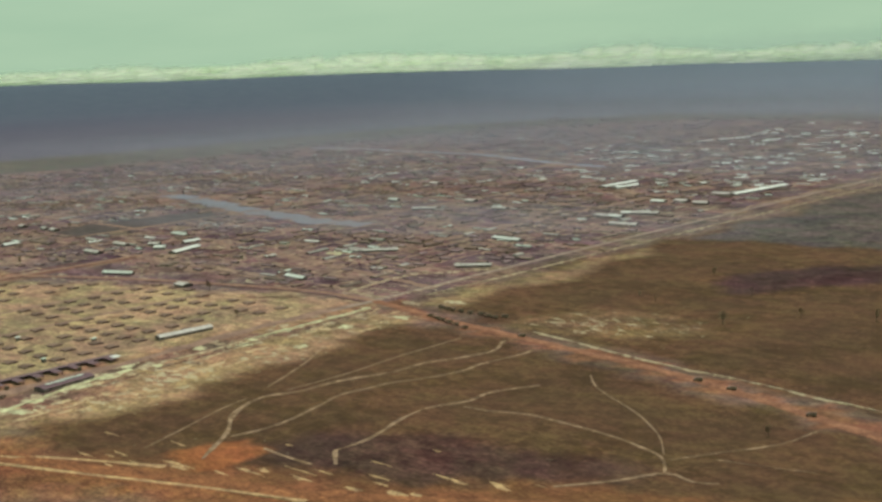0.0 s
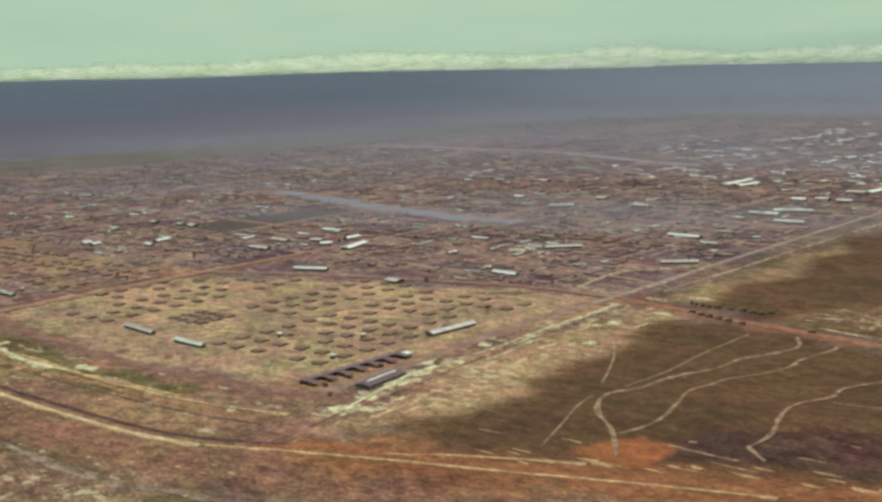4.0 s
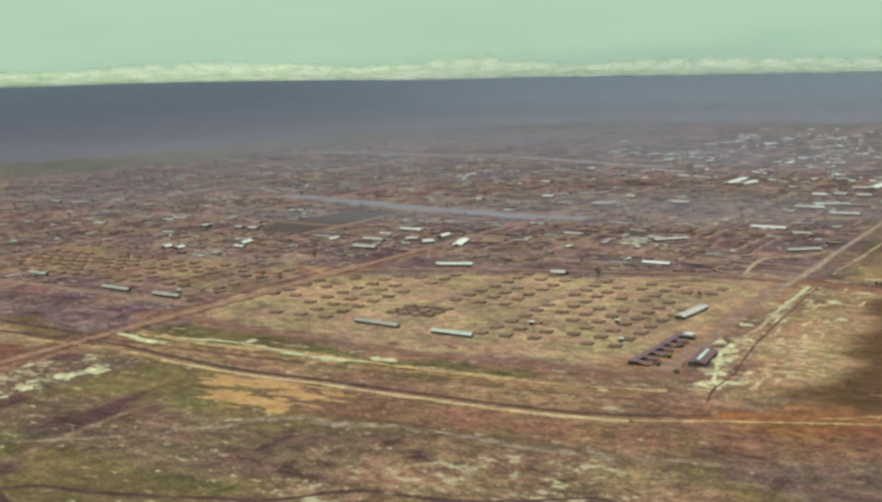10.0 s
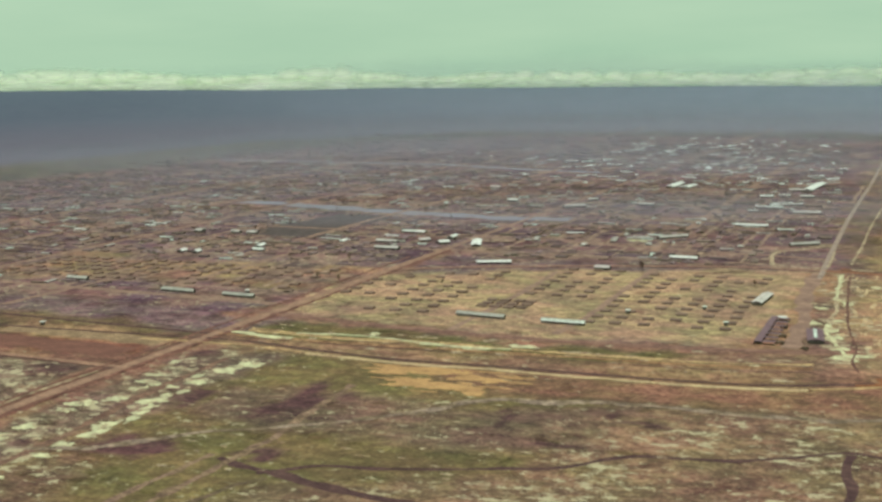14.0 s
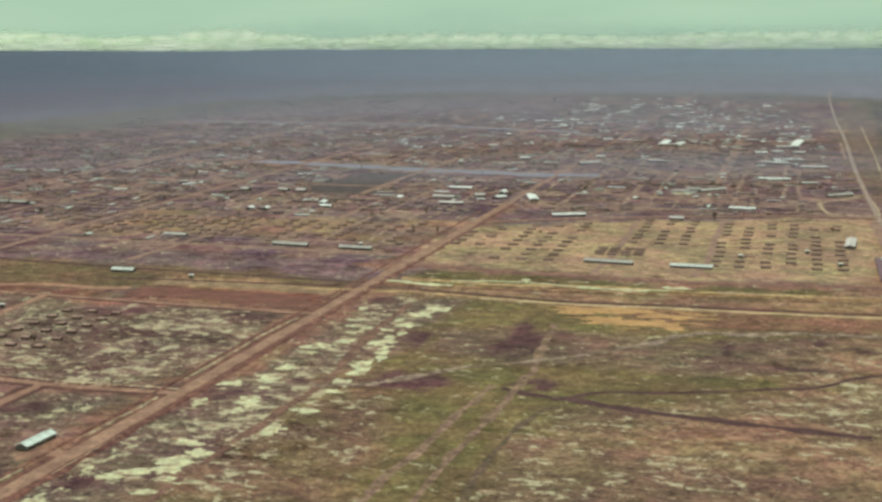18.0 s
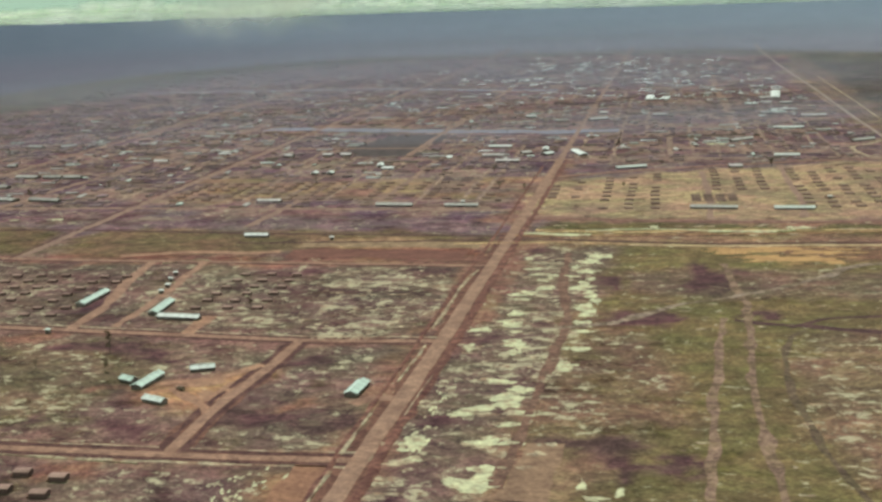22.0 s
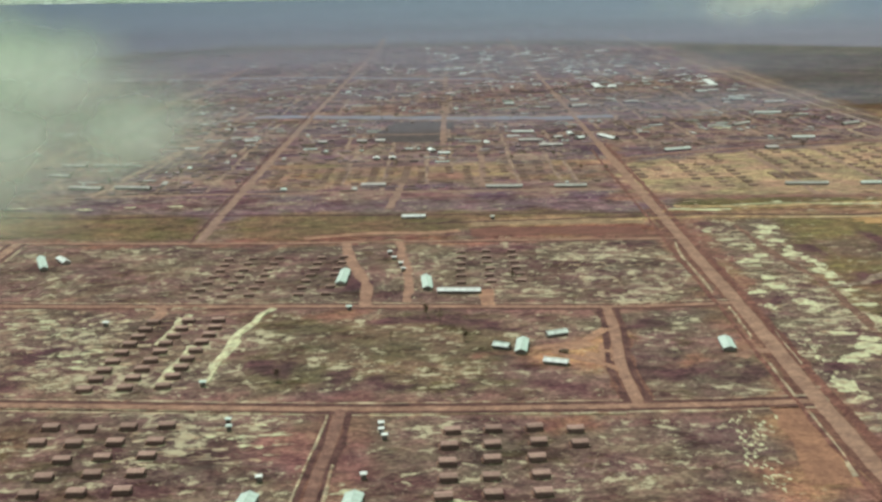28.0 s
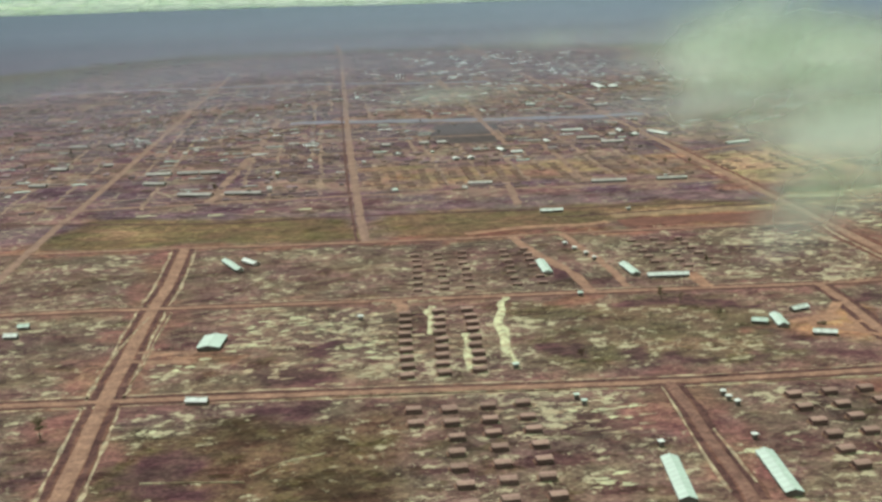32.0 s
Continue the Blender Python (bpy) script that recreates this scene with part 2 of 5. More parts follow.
# muted tin: on far roofs the grey is distance haze put into colour
TIN_MUTED = plain("muted_tin_sheet", (0.50, 0.50, 0.435), (0.39, 0.375, 0.33), 0.25, 3.0, roughness=0.6, vary=0.12)
TIN_WHITE = plain("white_tin_sheet", (0.66, 0.73, 0.65), (0.52, 0.57, 0.50), 0.25, 3.0, roughness=0.5, vary=0.05)
TIN_GREY = plain("dull_grey_tin", (0.34, 0.35, 0.29), (0.26, 0.26, 0.22), 0.25, 3.0, roughness=0.6, vary=0.08)
TAR = plain("dark_tarred_roof", (0.165, 0.112, 0.122), (0.135, 0.092, 0.100), 0.3, 3.0, roughness=0.7)
BOARD = plain("weathered_boards", (0.195, 0.146, 0.142), (0.145, 0.106, 0.108), 0.6, 4.0, vary=0.32)
# board colour darkened as if in shade, for walls, doors and windows
SCREEN = plain("shaded_wall", (0.16, 0.115, 0.115), (0.13, 0.095, 0.098), 0.6, 4.0)
CANVAS = plain("faded_canvas", (0.180, 0.128, 0.094), (0.148, 0.104, 0.078), 0.5, 3.0, vary=0.22)
# dusty roof canvas, its colour brightened because the slope turns from the sun
CANVAS_LIGHTENED = plain("dusty_lightened_canvas", (0.33, 0.228, 0.176), (0.27, 0.182, 0.142), 0.5, 3.0, vary=0.2)
CANVAS_TAN = plain("sunbleached_canvas", (0.25, 0.198, 0.155), (0.19, 0.147, 0.122), 0.5, 3.0, vary=0.3)
# tent walls: their shade is put into the colour
CANVAS_SHADED = plain("shaded_canvas", (0.165, 0.090, 0.088), (0.135, 0.075, 0.075), 0.5, 3.0, vary=0.15)
OLIVE = plain("olive_paint", (0.25, 0.18, 0.135), (0.20, 0.145, 0.11), 0.8, 4.0, roughness=0.6)
RUBBER = plain("tyre_rubber", (0.02, 0.02, 0.02), None, 2.0, 8.0)
WATER = plain("shallow_water", (0.128, 0.148, 0.185), (0.15, 0.13, 0.135), 0.03, 0.3, roughness=0.6, bump=0.05)
BARK = plain("grey_bark", (0.12, 0.09, 0.075), None, 0.8, 4.0)
LEAF = plain("dull_leaves", (0.17, 0.125, 0.075), (0.13, 0.10, 0.06), 0.4, 3.0, vary=0.15)


# ---- helpers for shapes ----
def mesh_of(name, verts, faces):
    me = bpy.data.meshes.new(name)
    me.from_pydata([tuple(map(float, v)) for v in verts], [], faces)
    me.update()
    return me


def part(name, data, mat, parent=None, label=""):
    """Links a mesh or bmesh as one object under a thing."""
    if isinstance(data, bmesh.types.BMesh):
        me = bpy.data.meshes.new(name)
        data.to_mesh(me)
        data.free()
        data = me
    if mat and not data.materials:
        data.materials.append(mat)
    ob = new(name, data)
    if parent:
        ob.parent = parent
    return tagged(ob, label)


def box(bm, x0, y0, z0, x1, y1, z1, bevel=0.0):
    r = bmesh.ops.create_cube(bm, size=1.0, matrix=Matrix.LocRotScale(((x0 + x1) / 2, (y0 + y1) / 2, (z0 + z1) / 2), None, (x1 - x0, y1 - y0, z1 - z0)))
    if bevel:
        edges = list({e for v in r["verts"] for e in v.link_edges})
        bmesh.ops.bevel(bm, geom=edges, offset=bevel, segments=1, affect="EDGES")
    return bm


def box_mesh(*a, bevel=0.0):
    return box(bmesh.new(), *a, bevel=bevel)


def smooth_line(pts, step):
    """A rounded line through the corners given, as evenly spaced points."""
    p = np.array(pts, float)
    p = np.vstack([2 * p[0] - p[1], p, 2 * p[-1] - p[-2]])
    out = []
    for a, b, c, d in zip(p[:-3], p[1:-2], p[2:-1], p[3:]):
        n = max(1, int(np.hypot(*(c - b)) / step))
        s = (np.arange(n) / n)[:, None]
        out.append(0.5 * (2 * b + (c - a) * s + (2 * a - 5 * b + 4 * c - d) * s**2 + (3 * b - a - 3 * c + d) * s**3))
    return np.vstack(out + [p[-2:-1]])


def value_noise(x, y, size, seed):
    """Smooth noise of about 0 to 1 with the grain size given."""
    gx, gy = np.floor(x / size), np.floor(y / size)
    fx, fy = x / size - gx, y / size - gy
    fx, fy = fx * fx * (3 - 2 * fx), fy * fy * (3 - 2 * fy)

    def h(i, j):
        v = np.sin(i * 127.1 + j * 311.7 + seed * 74.7) * 43758.5453
        return v - np.floor(v)
    return (h(gx, gy) * (1 - fx) + h(gx + 1, gy) * fx) * (1 - fy) + (h(gx, gy + 1) * (1 - fx) + h(gx + 1, gy + 1) * fx) * fy


def land(x, y):
    """The height of the ground: flat, with a far rise, higher in the west, set to fit the camera's horizon."""
    r = np.hypot(x + 510, y + 255)
    s = np.clip((r - 3300) / 1000, 0, 1)
    west = np.clip(np.degrees(np.arctan2(-(x + 510), y + 255)), 0, 62)
    ridge = 9 * (value_noise(x, y, 420.0, 12) - 0.5)
    return (38 + ridge + 0.9 * west) * s * s * (3 - 2 * s)


def strip(name, pts, width, mat, z=0.12, ragged=0.25, step=4.0, crown=0.12, label="", category="road", parent=None, seed=1):
    """A band of ground along a line, with uneven edges and a slightly raised middle."""
    p = smooth_line(pts, step)
    d = np.gradient(p, axis=0)
    d /= np.hypot(d[:, 0], d[:, 1])[:, None]
    side = np.stack([-d[:, 1], d[:, 0]], 1)
    run = np.arange(len(p)) * step
    verts, faces = [], []
    for k, s in enumerate((-0.5, -0.3, 0.0, 0.3, 0.5)):
        edge = abs(s) == 0.5
        w = width * np.maximum(0.64 if edge else 0.0, 1 + ragged * (value_noise(run, 0 * run + 7 * k, 9.0, seed + k) - 0.5) * 2 * edge)
        q = p + side * (s * w)[:, None]
        h = z + crown * (1 - (2 * s) ** 2) + land(q[:, 0], q[:, 1]) - ((0.16 if crown > 0.05 else 0.0) if abs(s) == 0.5 else 0)
        verts.append(np.column_stack([q, h]))
    verts = np.stack(verts, 1).reshape(-1, 3)
    for i in range(len(p) - 1):
        for k in range(4):
            a = i * 5 + k
            faces.append((a, a + 1, a + 6, a + 5))
    ob = part(name, mesh_of(name, verts, faces), mat, parent, label)
    if not parent:
        tagged(ob, label, category, kind="structure")
    return ob


# ---- the plan: lines in metres ----
ROAD_A = [(-741, -442), (-728, -246), (-725, -180), (-722, -126), (-714, -12), (-709, 76), (-702, 188), (-686, 464)]
ROAD_A_FAR = [(-686, 464), (-670, 745), (-644, 1190), (-619, 1639), (-595, 2040)]
ROAD_B1 = [(-1488, -60), (-1190, -81), (-1069, -93), (-978, -105), (-877, -119), (-783, -126), (-723, -128)]
ROAD_B2 = [(-1488, 60), (-1130, 33), (-1067, 26), (-962, 12), (-873, 2), (-772, -11), (-714, -12)]
ROAD_B3 = [(-1488, 200), (-1140, 158), (-952, 132), (-837, 122), (-708, 111)]
ROAD_C = [(-769, -12), (-773, -51), (-778, -85), (-780, -125)]
ROAD_D = [(-876, -119), (-878, -145), (-881, -171), (-883, -193), (-885, -212), (-892, -240), (-904, -285)]
ROAD_E = [(-959, 134), (-953, 270), (-938, 547), (-904, 1117), (-863, 1795), (-850, 2125)]
ROAD_F = [(-1081, -280), (-1072, -174), (-1069, -93), (-1063, 21), (-1059, 68), (-1056, 146)]
ROAD_F2 = [(-1145, 85), (-1141, 157), (-1136, 235), (-1125, 374), (-1091, 910), (-1062, 1360)]
ROAD_G = [(-433, 405), (-432, 425), (-428, 560), (-421, 743), (-408, 1000), (-394, 1346), (-370, 1800), (-350, 2040)]
ROAD_H = [(-695, 374), (-633, 400), (-563, 420), (-483, 436), (-432, 435), (-379, 422), (-326, 412), (-289, 405), (-226, 393), (-173, 376), (-133, 362), (-34, 337), (170, 280)]
ROAD_I = [(-408, 167), (-365, 182), (-298, 202), (-244, 224), (-187, 255), (-102, 299), (34, 374)]
ROAD_U = [(-711, 233), (-626, 218), (-568, 211), (-514, 211), (-443, 216), (-413, 223)]
DITCH = [(-850, 167), (-740, 169), (-688, 171), (-646, 164), (-601, 157), (-552, 157), (-510, 156), (-464, 156), (-434, 160), (-401, 172)]
DRAIN = [(-1275, 264), (-1174, 246), (-1043, 211), (-970, 208), (-836, 192), (-705, 180)]


# ---- ground sheet ----
def inside(x, y, corners):
    hit = np.zeros(x.shape, bool)
    for (x0, y0), (x1, y1) in zip(corners, corners[1:] + corners[:1]):
        if y0 == y1:
            continue
        hit ^= ((y0 > y) != (y1 > y)) & (x < (x1 - x0) * (y - y0) / (y1 - y0) + x0)
    return hit


def near(x, y, pts, reach):
    """1 on the line, falling to 0 at the reach."""
    best = np.full(x.shape, 1e9)
    for (x0, y0), (x1, y1) in zip(pts, pts[1:]):
        dx, dy = x1 - x0, y1 - y0
        s = np.clip(((x - x0) * dx + (y - y0) * dy) / (dx * dx + dy * dy), 0, 1)
        best = np.minimum(best, np.hypot(x - x0 - s * dx, y - y0 - s * dy))
    return np.clip(1 - best / reach, 0, 1)


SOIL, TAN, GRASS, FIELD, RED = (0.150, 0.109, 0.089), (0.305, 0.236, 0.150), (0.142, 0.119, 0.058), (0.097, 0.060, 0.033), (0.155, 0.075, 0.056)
# the forest and far tones below hold distance haze as colour
BURNT, HAZED_FOREST, CAMP, EDGE = (0.065, 0.038, 0.038), (0.078, 0.072, 0.108), (0.155, 0.112, 0.120), (0.112, 0.108, 0.092)
FAR_HAZE, HAZED_FOREST_EAST, MIXED = (0.080, 0.114, 0.150), (0.172, 0.178, 0.205), (0.235, 0.172, 0.100)
FAR_HAZE_EAST = (0.134, 0.200, 0.234)
RED_FIELD = (0.160, 0.072, 0.052)
# colour, bleached, scrub, litter, corners
ZONES = [
    (EDGE, 0.05, 0.40, 0.15, [(-1750, -2500), (-1720, 700), (-1600, 1000), (-1470, 1600), (-1150, 1960), (-500, 1960), (-250, 1700), (200, 1300), (900, 900), (2100, -2500)]),
    (SOIL, 0.12, 0.40, 0.25, [(-1600, -2500), (-1450, 420), (-300, 700), (300, 300), (1500, -2500)]),
    (CAMP, 0.30, 0.30, 0.45, [(-1445, 191), (-705, 174), (-429, 221), (-425, 595), (-374, 1445), (-345, 1650), (-620, 1790), (-1040, 1800), (-1270, 1600), (-1330, 1150), (-1400, 850), (-1480, 600)]),
    (SOIL, 0.36, 0.35, 0.40, [(-1500, -595), (-727, -595), (-704, 174), (-1445, 191), (-1500, 300)]),
    (SOIL, 0.43, 0.35, 0.40, [(-1012, -95), (-1010, 5), (-930, -5), (-912, -20), (-925, -100)]),
    ((0.142, 0.112, 0.074), 0.40, 0.35, 0.35, [(-912, -10), (-815, -16), (-822, -108), (-918, -98)]),
    (SOIL, 0.42, 0.30, 0.45, [(-945, -125), (-890, -128), (-900, -190), (-940, -170)]),
    (SOIL, 0.44, 0.30, 0.45, [(-800, 5), (-722, 5), (-715, 100), (-830, 105)]),
    ((0.11, 0.08, 0.052), 0.28, 0.40, 0.45, [(-1060, -125), (-980, -128), (-975, -260), (-1075, -260)]),
    (TAN, 0.22, 0.22, 0.28, [(-704, 238), (-693, 353), (-476, 425), (-435, 425), (-429, 224), (-544, 217), (-629, 224)]),
    (CAMP, 0.35, 0.20, 0.30, [(-952, 280), (-697, 280), (-690, 408), (-944, 442)]),
    ((0.200, 0.148, 0.114), 0.15, 0.15, 0.30, [(-952, 298), (-833, 293), (-706, 298), (-693, 374), (-808, 382), (-944, 391)]),
    (GRASS, 0.24, 0.34, 0.14, [(-718, -595), (-704, 162), (-408, 153), (-323, 51), (-298, -595)]),
    (SOIL, 0.42, 0.30, 0.30, [(-718, -357), (-707, 26), (-702, 166), (-653, 149), (-656, -51), (-680, -144), (-693, -357)]),
    ((0.16, 0.115, 0.075), 0.40, 0.45, 0.25, [(-656, 51), (-633, 17), (-639, -136), (-680, -162)]),
    ((0.150, 0.110, 0.080), 0.30, 0.35, 0.30, [(-640, 100), (-600, 100), (-560, 92), (-480, 112), (-400, 130), (-360, 60), (-440, 70), (-520, 50), (-580, 40), (-640, 60)]),
    ((0.188, 0.132, 0.088), 0.36, 0.28, 0.25, [(-476, 110), (-408, 136), (-357, 51), (-390, -170), (-590, -180), (-588, -60), (-578, -10), (-510, 26)]),
    ((0.188, 0.116, 0.077), 0.24, 0.22, 0.18, [(-600, 153), (-544, 156), (-408, 170), (-374, 185), (-340, 194), (-280, 170), (-366, 142), (-476, 120), (-540, 108), (-556, 128)]),
    ((0.215, 0.148, 0.095), 0.25, 0.20, 0.12, [(-702, 162), (-702, 186), (-560, 180), (-500, 182), (-440, 190), (-402, 176), (-440, 162), (-560, 159)]),
    ((0.122, 0.110, 0.050), 0.10, 0.30, 0.08, [(-690, 222), (-629, 213), (-568, 206), (-514, 206), (-446, 211), (-440, 192), (-500, 182), (-560, 180), (-690, 184)]),
    ((0.142, 0.108, 0.062), 0.05, 0.35, 0.10, [(-1135, 167), (-1120, 245), (-964, 207), (-960, 144)]),
    ((0.142, 0.106, 0.064), 0.15, 0.35, 0.10, [(-944, 140), (-944, 204), (-712, 189), (-711, 153), (-816, 153)]),
    ((0.30, 0.215, 0.125), 0.1, 0.2, 0.0, [(-816, 156), (-814, 174), (-760, 170), (-714, 166), (-712, 147), (-806, 154)]),
    (RED_FIELD, 0.0, 0.05, 0.05, [(-816, 128), (-812, 151), (-780, 153), (-730, 145), (-716, 128), (-724, 121), (-812, 126)]),
    (RED, 0.0, 0.20, 0.20, [(-944, 140), (-884, 146), (-833, 143), (-829, 128), (-944, 134)]),
    ((0.27, 0.195, 0.110), 0.1, 0.10, 0.0, [(-1114, 208), (-1096, 223), (-1080, 204), (-1073, 184), (-1105, 183)]),
    (FIELD, 0.05, 0.45, 0.20, [(-413, 217), (-406, 408), (-323, 408), (-128, 357), (51, 298), (51, 85), (-170, 212), (-280, 208), (-357, 189)]),
    ((0.235, 0.160, 0.108), 0.25, 0.15, 0.15, [(-480, 213), (-480, 186), (-402, 176), (-392, 205), (-402, 226), (-440, 226)]),
    ((0.268, 0.190, 0.116), 0.42, 0.20, 0.16, [(-411, 223), (-418, 323), (-410, 429), (-386, 418), (-394, 384), (-380, 345), (-382, 300), (-376, 250), (-393, 212)]),
    ((0.265, 0.172, 0.108), 0.15, 0.10, 0.10, [(-472, 222), (-428, 222), (-424, 300), (-430, 430), (-444, 430), (-440, 300), (-456, 236)]),
    ((0.078, 0.047, 0.038), 0.05, 0.30, 0.50, [(-300, 240), (-296, 262), (-272, 278), (-240, 288), (-206, 288), (-178, 286), (-192, 266), (-226, 252), (-262, 238)]),
    (FIELD, 0.08, 0.50, 0.20, [(-408, 442), (-400, 646), (-374, 1003), (-345, 1450), (0, 1300), (700, 950), (1900, 100), (1360, 0), (51, 293), (-170, 387), (-280, 416)]),
    # far field: muted grey, distance haze put into the colour
    ((0.091, 0.083, 0.079), 0.04, 0.36, 0.20, [(-384, 690), (-372, 1003), (-345, 1450), (0, 1300), (700, 950), (1900, 100), (500, 480), (0, 560), (-160, 640), (-270, 700)]),
    ((0.150, 0.117, 0.100), 0.18, 0.30, 0.20, [(-436, 560), (-424, 800), (-410, 1100), (-390, 1445), (-330, 1560), (-330, 1450), (-366, 1003), (-398, 640)]),
    (MIXED, 0.30, 0.25, 0.15, [(-408, 438), (-404, 527), (-392, 646), (-376, 629), (-384, 520), (-378, 470), (-380, 440)]),
    ((0.165, 0.112, 0.062), 0.40, 0.35, 0.30, [(-340, 432), (-330, 462), (-286, 476), (-250, 468), (-262, 440), (-300, 426)]),
    (BURNT, 0.0, 0.50, 0.50, [(-297, 536), (-299, 590), (-281, 629), (-244, 655), (-200, 670), (-190, 610), (-229, 600), (-244, 575), (-267, 548)]),
    ((0.060, 0.053, 0.055), 0.0, 0.30, 0.10, [(-862, 520), (-853, 626), (-798, 632), (-799, 497), (-835, 492)]),
    ((0.33, 0.205, 0.118), 0.0, 0.05, 0.0, [(-772, -42), (-776, -88), (-786, -90), (-798, -78), (-812, -66), (-808, -56), (-793, -57), (-783, -48)]),
    ((0.30, 0.172, 0.108), 0.05, 0.05, 0.05, [(-747, -134), (-729, -134), (-729, -176), (-733, -200), (-750, -200), (-748, -165)]),
    ((0.235, 0.165, 0.108), 0.0, 0.10, 0.05, [(-677, -116), (-660, -119), (-654, -174), (-663, -221), (-685, -212), (-680, -162)]),
]


CALM = {FIELD: 0.6, GRASS: 0.8}  # ground with little grain
# ragged scorched or bare patches: middle and half sizes
SCORCHED = [(-632, 16, 15, 6), (-664, 9, 9, 5), (-594, 14, 8, 3.5), (-631, -123, 17, 5), (-605, 88, 6, 27), (-654, -114, 15, 7), (-697, -93, 8, 6), (-649, 78, 8, 9), (-639, -132, 5, 6), (-677, -156, 8, 3), (-700, -59, 6, 5), (-701, -159, 8, 5), (-696, -13, 5, 5), (-907, -80, 9, 10), (-879, -94, 9, 6), (-858, -102, 9, 5), (-833, -105, 8, 4), (-794, -105, 10, 7), (-839, -25, 16, 7), (-823, -28, 14, 5), (-853, -22, 8, 5), (-1046, -153, 10, 13), (-1004, -83, 22, 12), (-991, -47, 7, 8), (-1044, -176, 9, 9), (-760, -38, 14, 6), (-755, -95, 14, 8), (-735, -100, 9, 6), (-868, 40, 7, 9), (-800, 100, 14, 5), (-740, 95, 12, 5), (-1006, -118, 16, 5), (-529, 84, 3, 15), (-505, 62, 10, 3), (-470, 92, 12, 3), (-690, 150, 8, 5)]
BARE_RED = [(-875, -14, 13, 5), (-798, -138, 6, 5), (-794, -129, 5, 4), (-820, -64, 9, 5), (-799, -56, 10, 4), (-745, -84, 6, 4), (-1035, -52, 9, 6), (-963, 20, 7, 5), (-1050, -48, 12, 3), (-871, -6, 10, 3)]
BARE_ORANGE = [(-300, 232, 8, 11), (-296, 226, 9, 5)]


def ground_lines(near0, near1, step, far0, far1):
    core = list(np.arange(near0, near1 + 0.1, step))
    up, s = [near1], step
    while up[-1] < far1:
        s = min(s * 1.045, 130)
        up.append(up[-1] + s)
    down, s = [near0], step
    while down[-1] > far0:
        s = min(s * 1.06, 130)
        down.append(down[-1] - s)
    return np.array(down[:0:-1] + core + up[1:])


def soften(a, reach):
    """Averages each cell with its neighbours, along x and then along y."""
    for axis in (0, 1):
        p = np.concatenate([np.repeat(np.take(a, [0], axis), reach + 1, axis), a, np.repeat(np.take(a, [-1], axis), reach, axis)], axis)
        c = np.cumsum(p, axis)
        n = a.shape[axis]
        w = 2 * reach + 1
        a = (np.take(c, range(w, w + n), axis) - np.take(c, range(0, n), axis)) / w
    return a


def build_ground():
    xs, ys = ground_lines(-1220, -100, 3.6, -6000, 5000), ground_lines(-280, 1150, 3.6, -5200, 5200)
    x, y = np.meshgrid(xs, ys)
    wx = x + 22 * (value_noise(x, y, 48, 3) - 0.5) + 14 * (value_noise(x, y, 14, 7) - 0.5) + 9 * (value_noise(x, y, 6, 4) - 0.5)
    wy = y + 16 * (value_noise(x, y, 48, 5) - 0.5) + 12 * (value_noise(x, y, 14, 8) - 0.5) + 9 * (value_noise(x, y, 6, 6) - 0.5)
    zone = np.empty(x.shape + (4,))
    # far land: distance haze put into the colour, bluer with range
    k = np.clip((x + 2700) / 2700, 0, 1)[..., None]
    zone[..., :3] = np.array(HAZED_FOREST) * (1 - k) + np.array(HAZED_FOREST_EAST) * k
    far = np.array(FAR_HAZE) * (1 - k) + np.array(FAR_HAZE_EAST) * k
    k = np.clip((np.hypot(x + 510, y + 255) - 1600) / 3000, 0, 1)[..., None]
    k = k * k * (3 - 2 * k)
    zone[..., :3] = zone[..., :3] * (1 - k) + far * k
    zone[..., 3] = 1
    cover = np.zeros(x.shape + (4,))
    cover[..., 1], cover[..., 3] = 0.2, 0.25
    for colour, pale, scrub, litter, corners in ZONES:
        m = inside(wx, wy, corners)
        zone[m] = (*colour, 1)
        cover[m] = (pale, scrub, litter, CALM.get(colour, 1.0))
    # the blocks of the camp, each trodden, swept or overgrown in its own way
    u, v = np.floor((x - 0.05 * (y - 300)) / 31), np.floor((y + 0.06 * x) / 21)
    block = np.sin(u * 127.1 + v * 311.7) * 43758.5453
    block -= np.floor(block)
    tints = np.array([(1, 1, 1), (1.25, 1.3, 0.95), (0.66, 0.60, 0.74), (1.6, 1.5, 1.15), (1.1, 0.92, 0.88), (0.78, 0.76, 0.92), (1.35, 1.3, 0.95)])
    m = inside(wx, wy, [(-1445, 240), (-705, 225), (-690, 410), (-429, 440), (-374, 1445), (-345, 1650), (-620, 1790), (-1040, 1800), (-1270, 1600), (-1330, 1150), (-1400, 850), (-1480, 600)])
    zone[m, :3] *= 0.3 + 0.7 * tints[(block[m] * len(tints)).astype(int)]
    for _ in range(2):
        cover = soften(cover, 4)
    zone = soften(zone, 1)
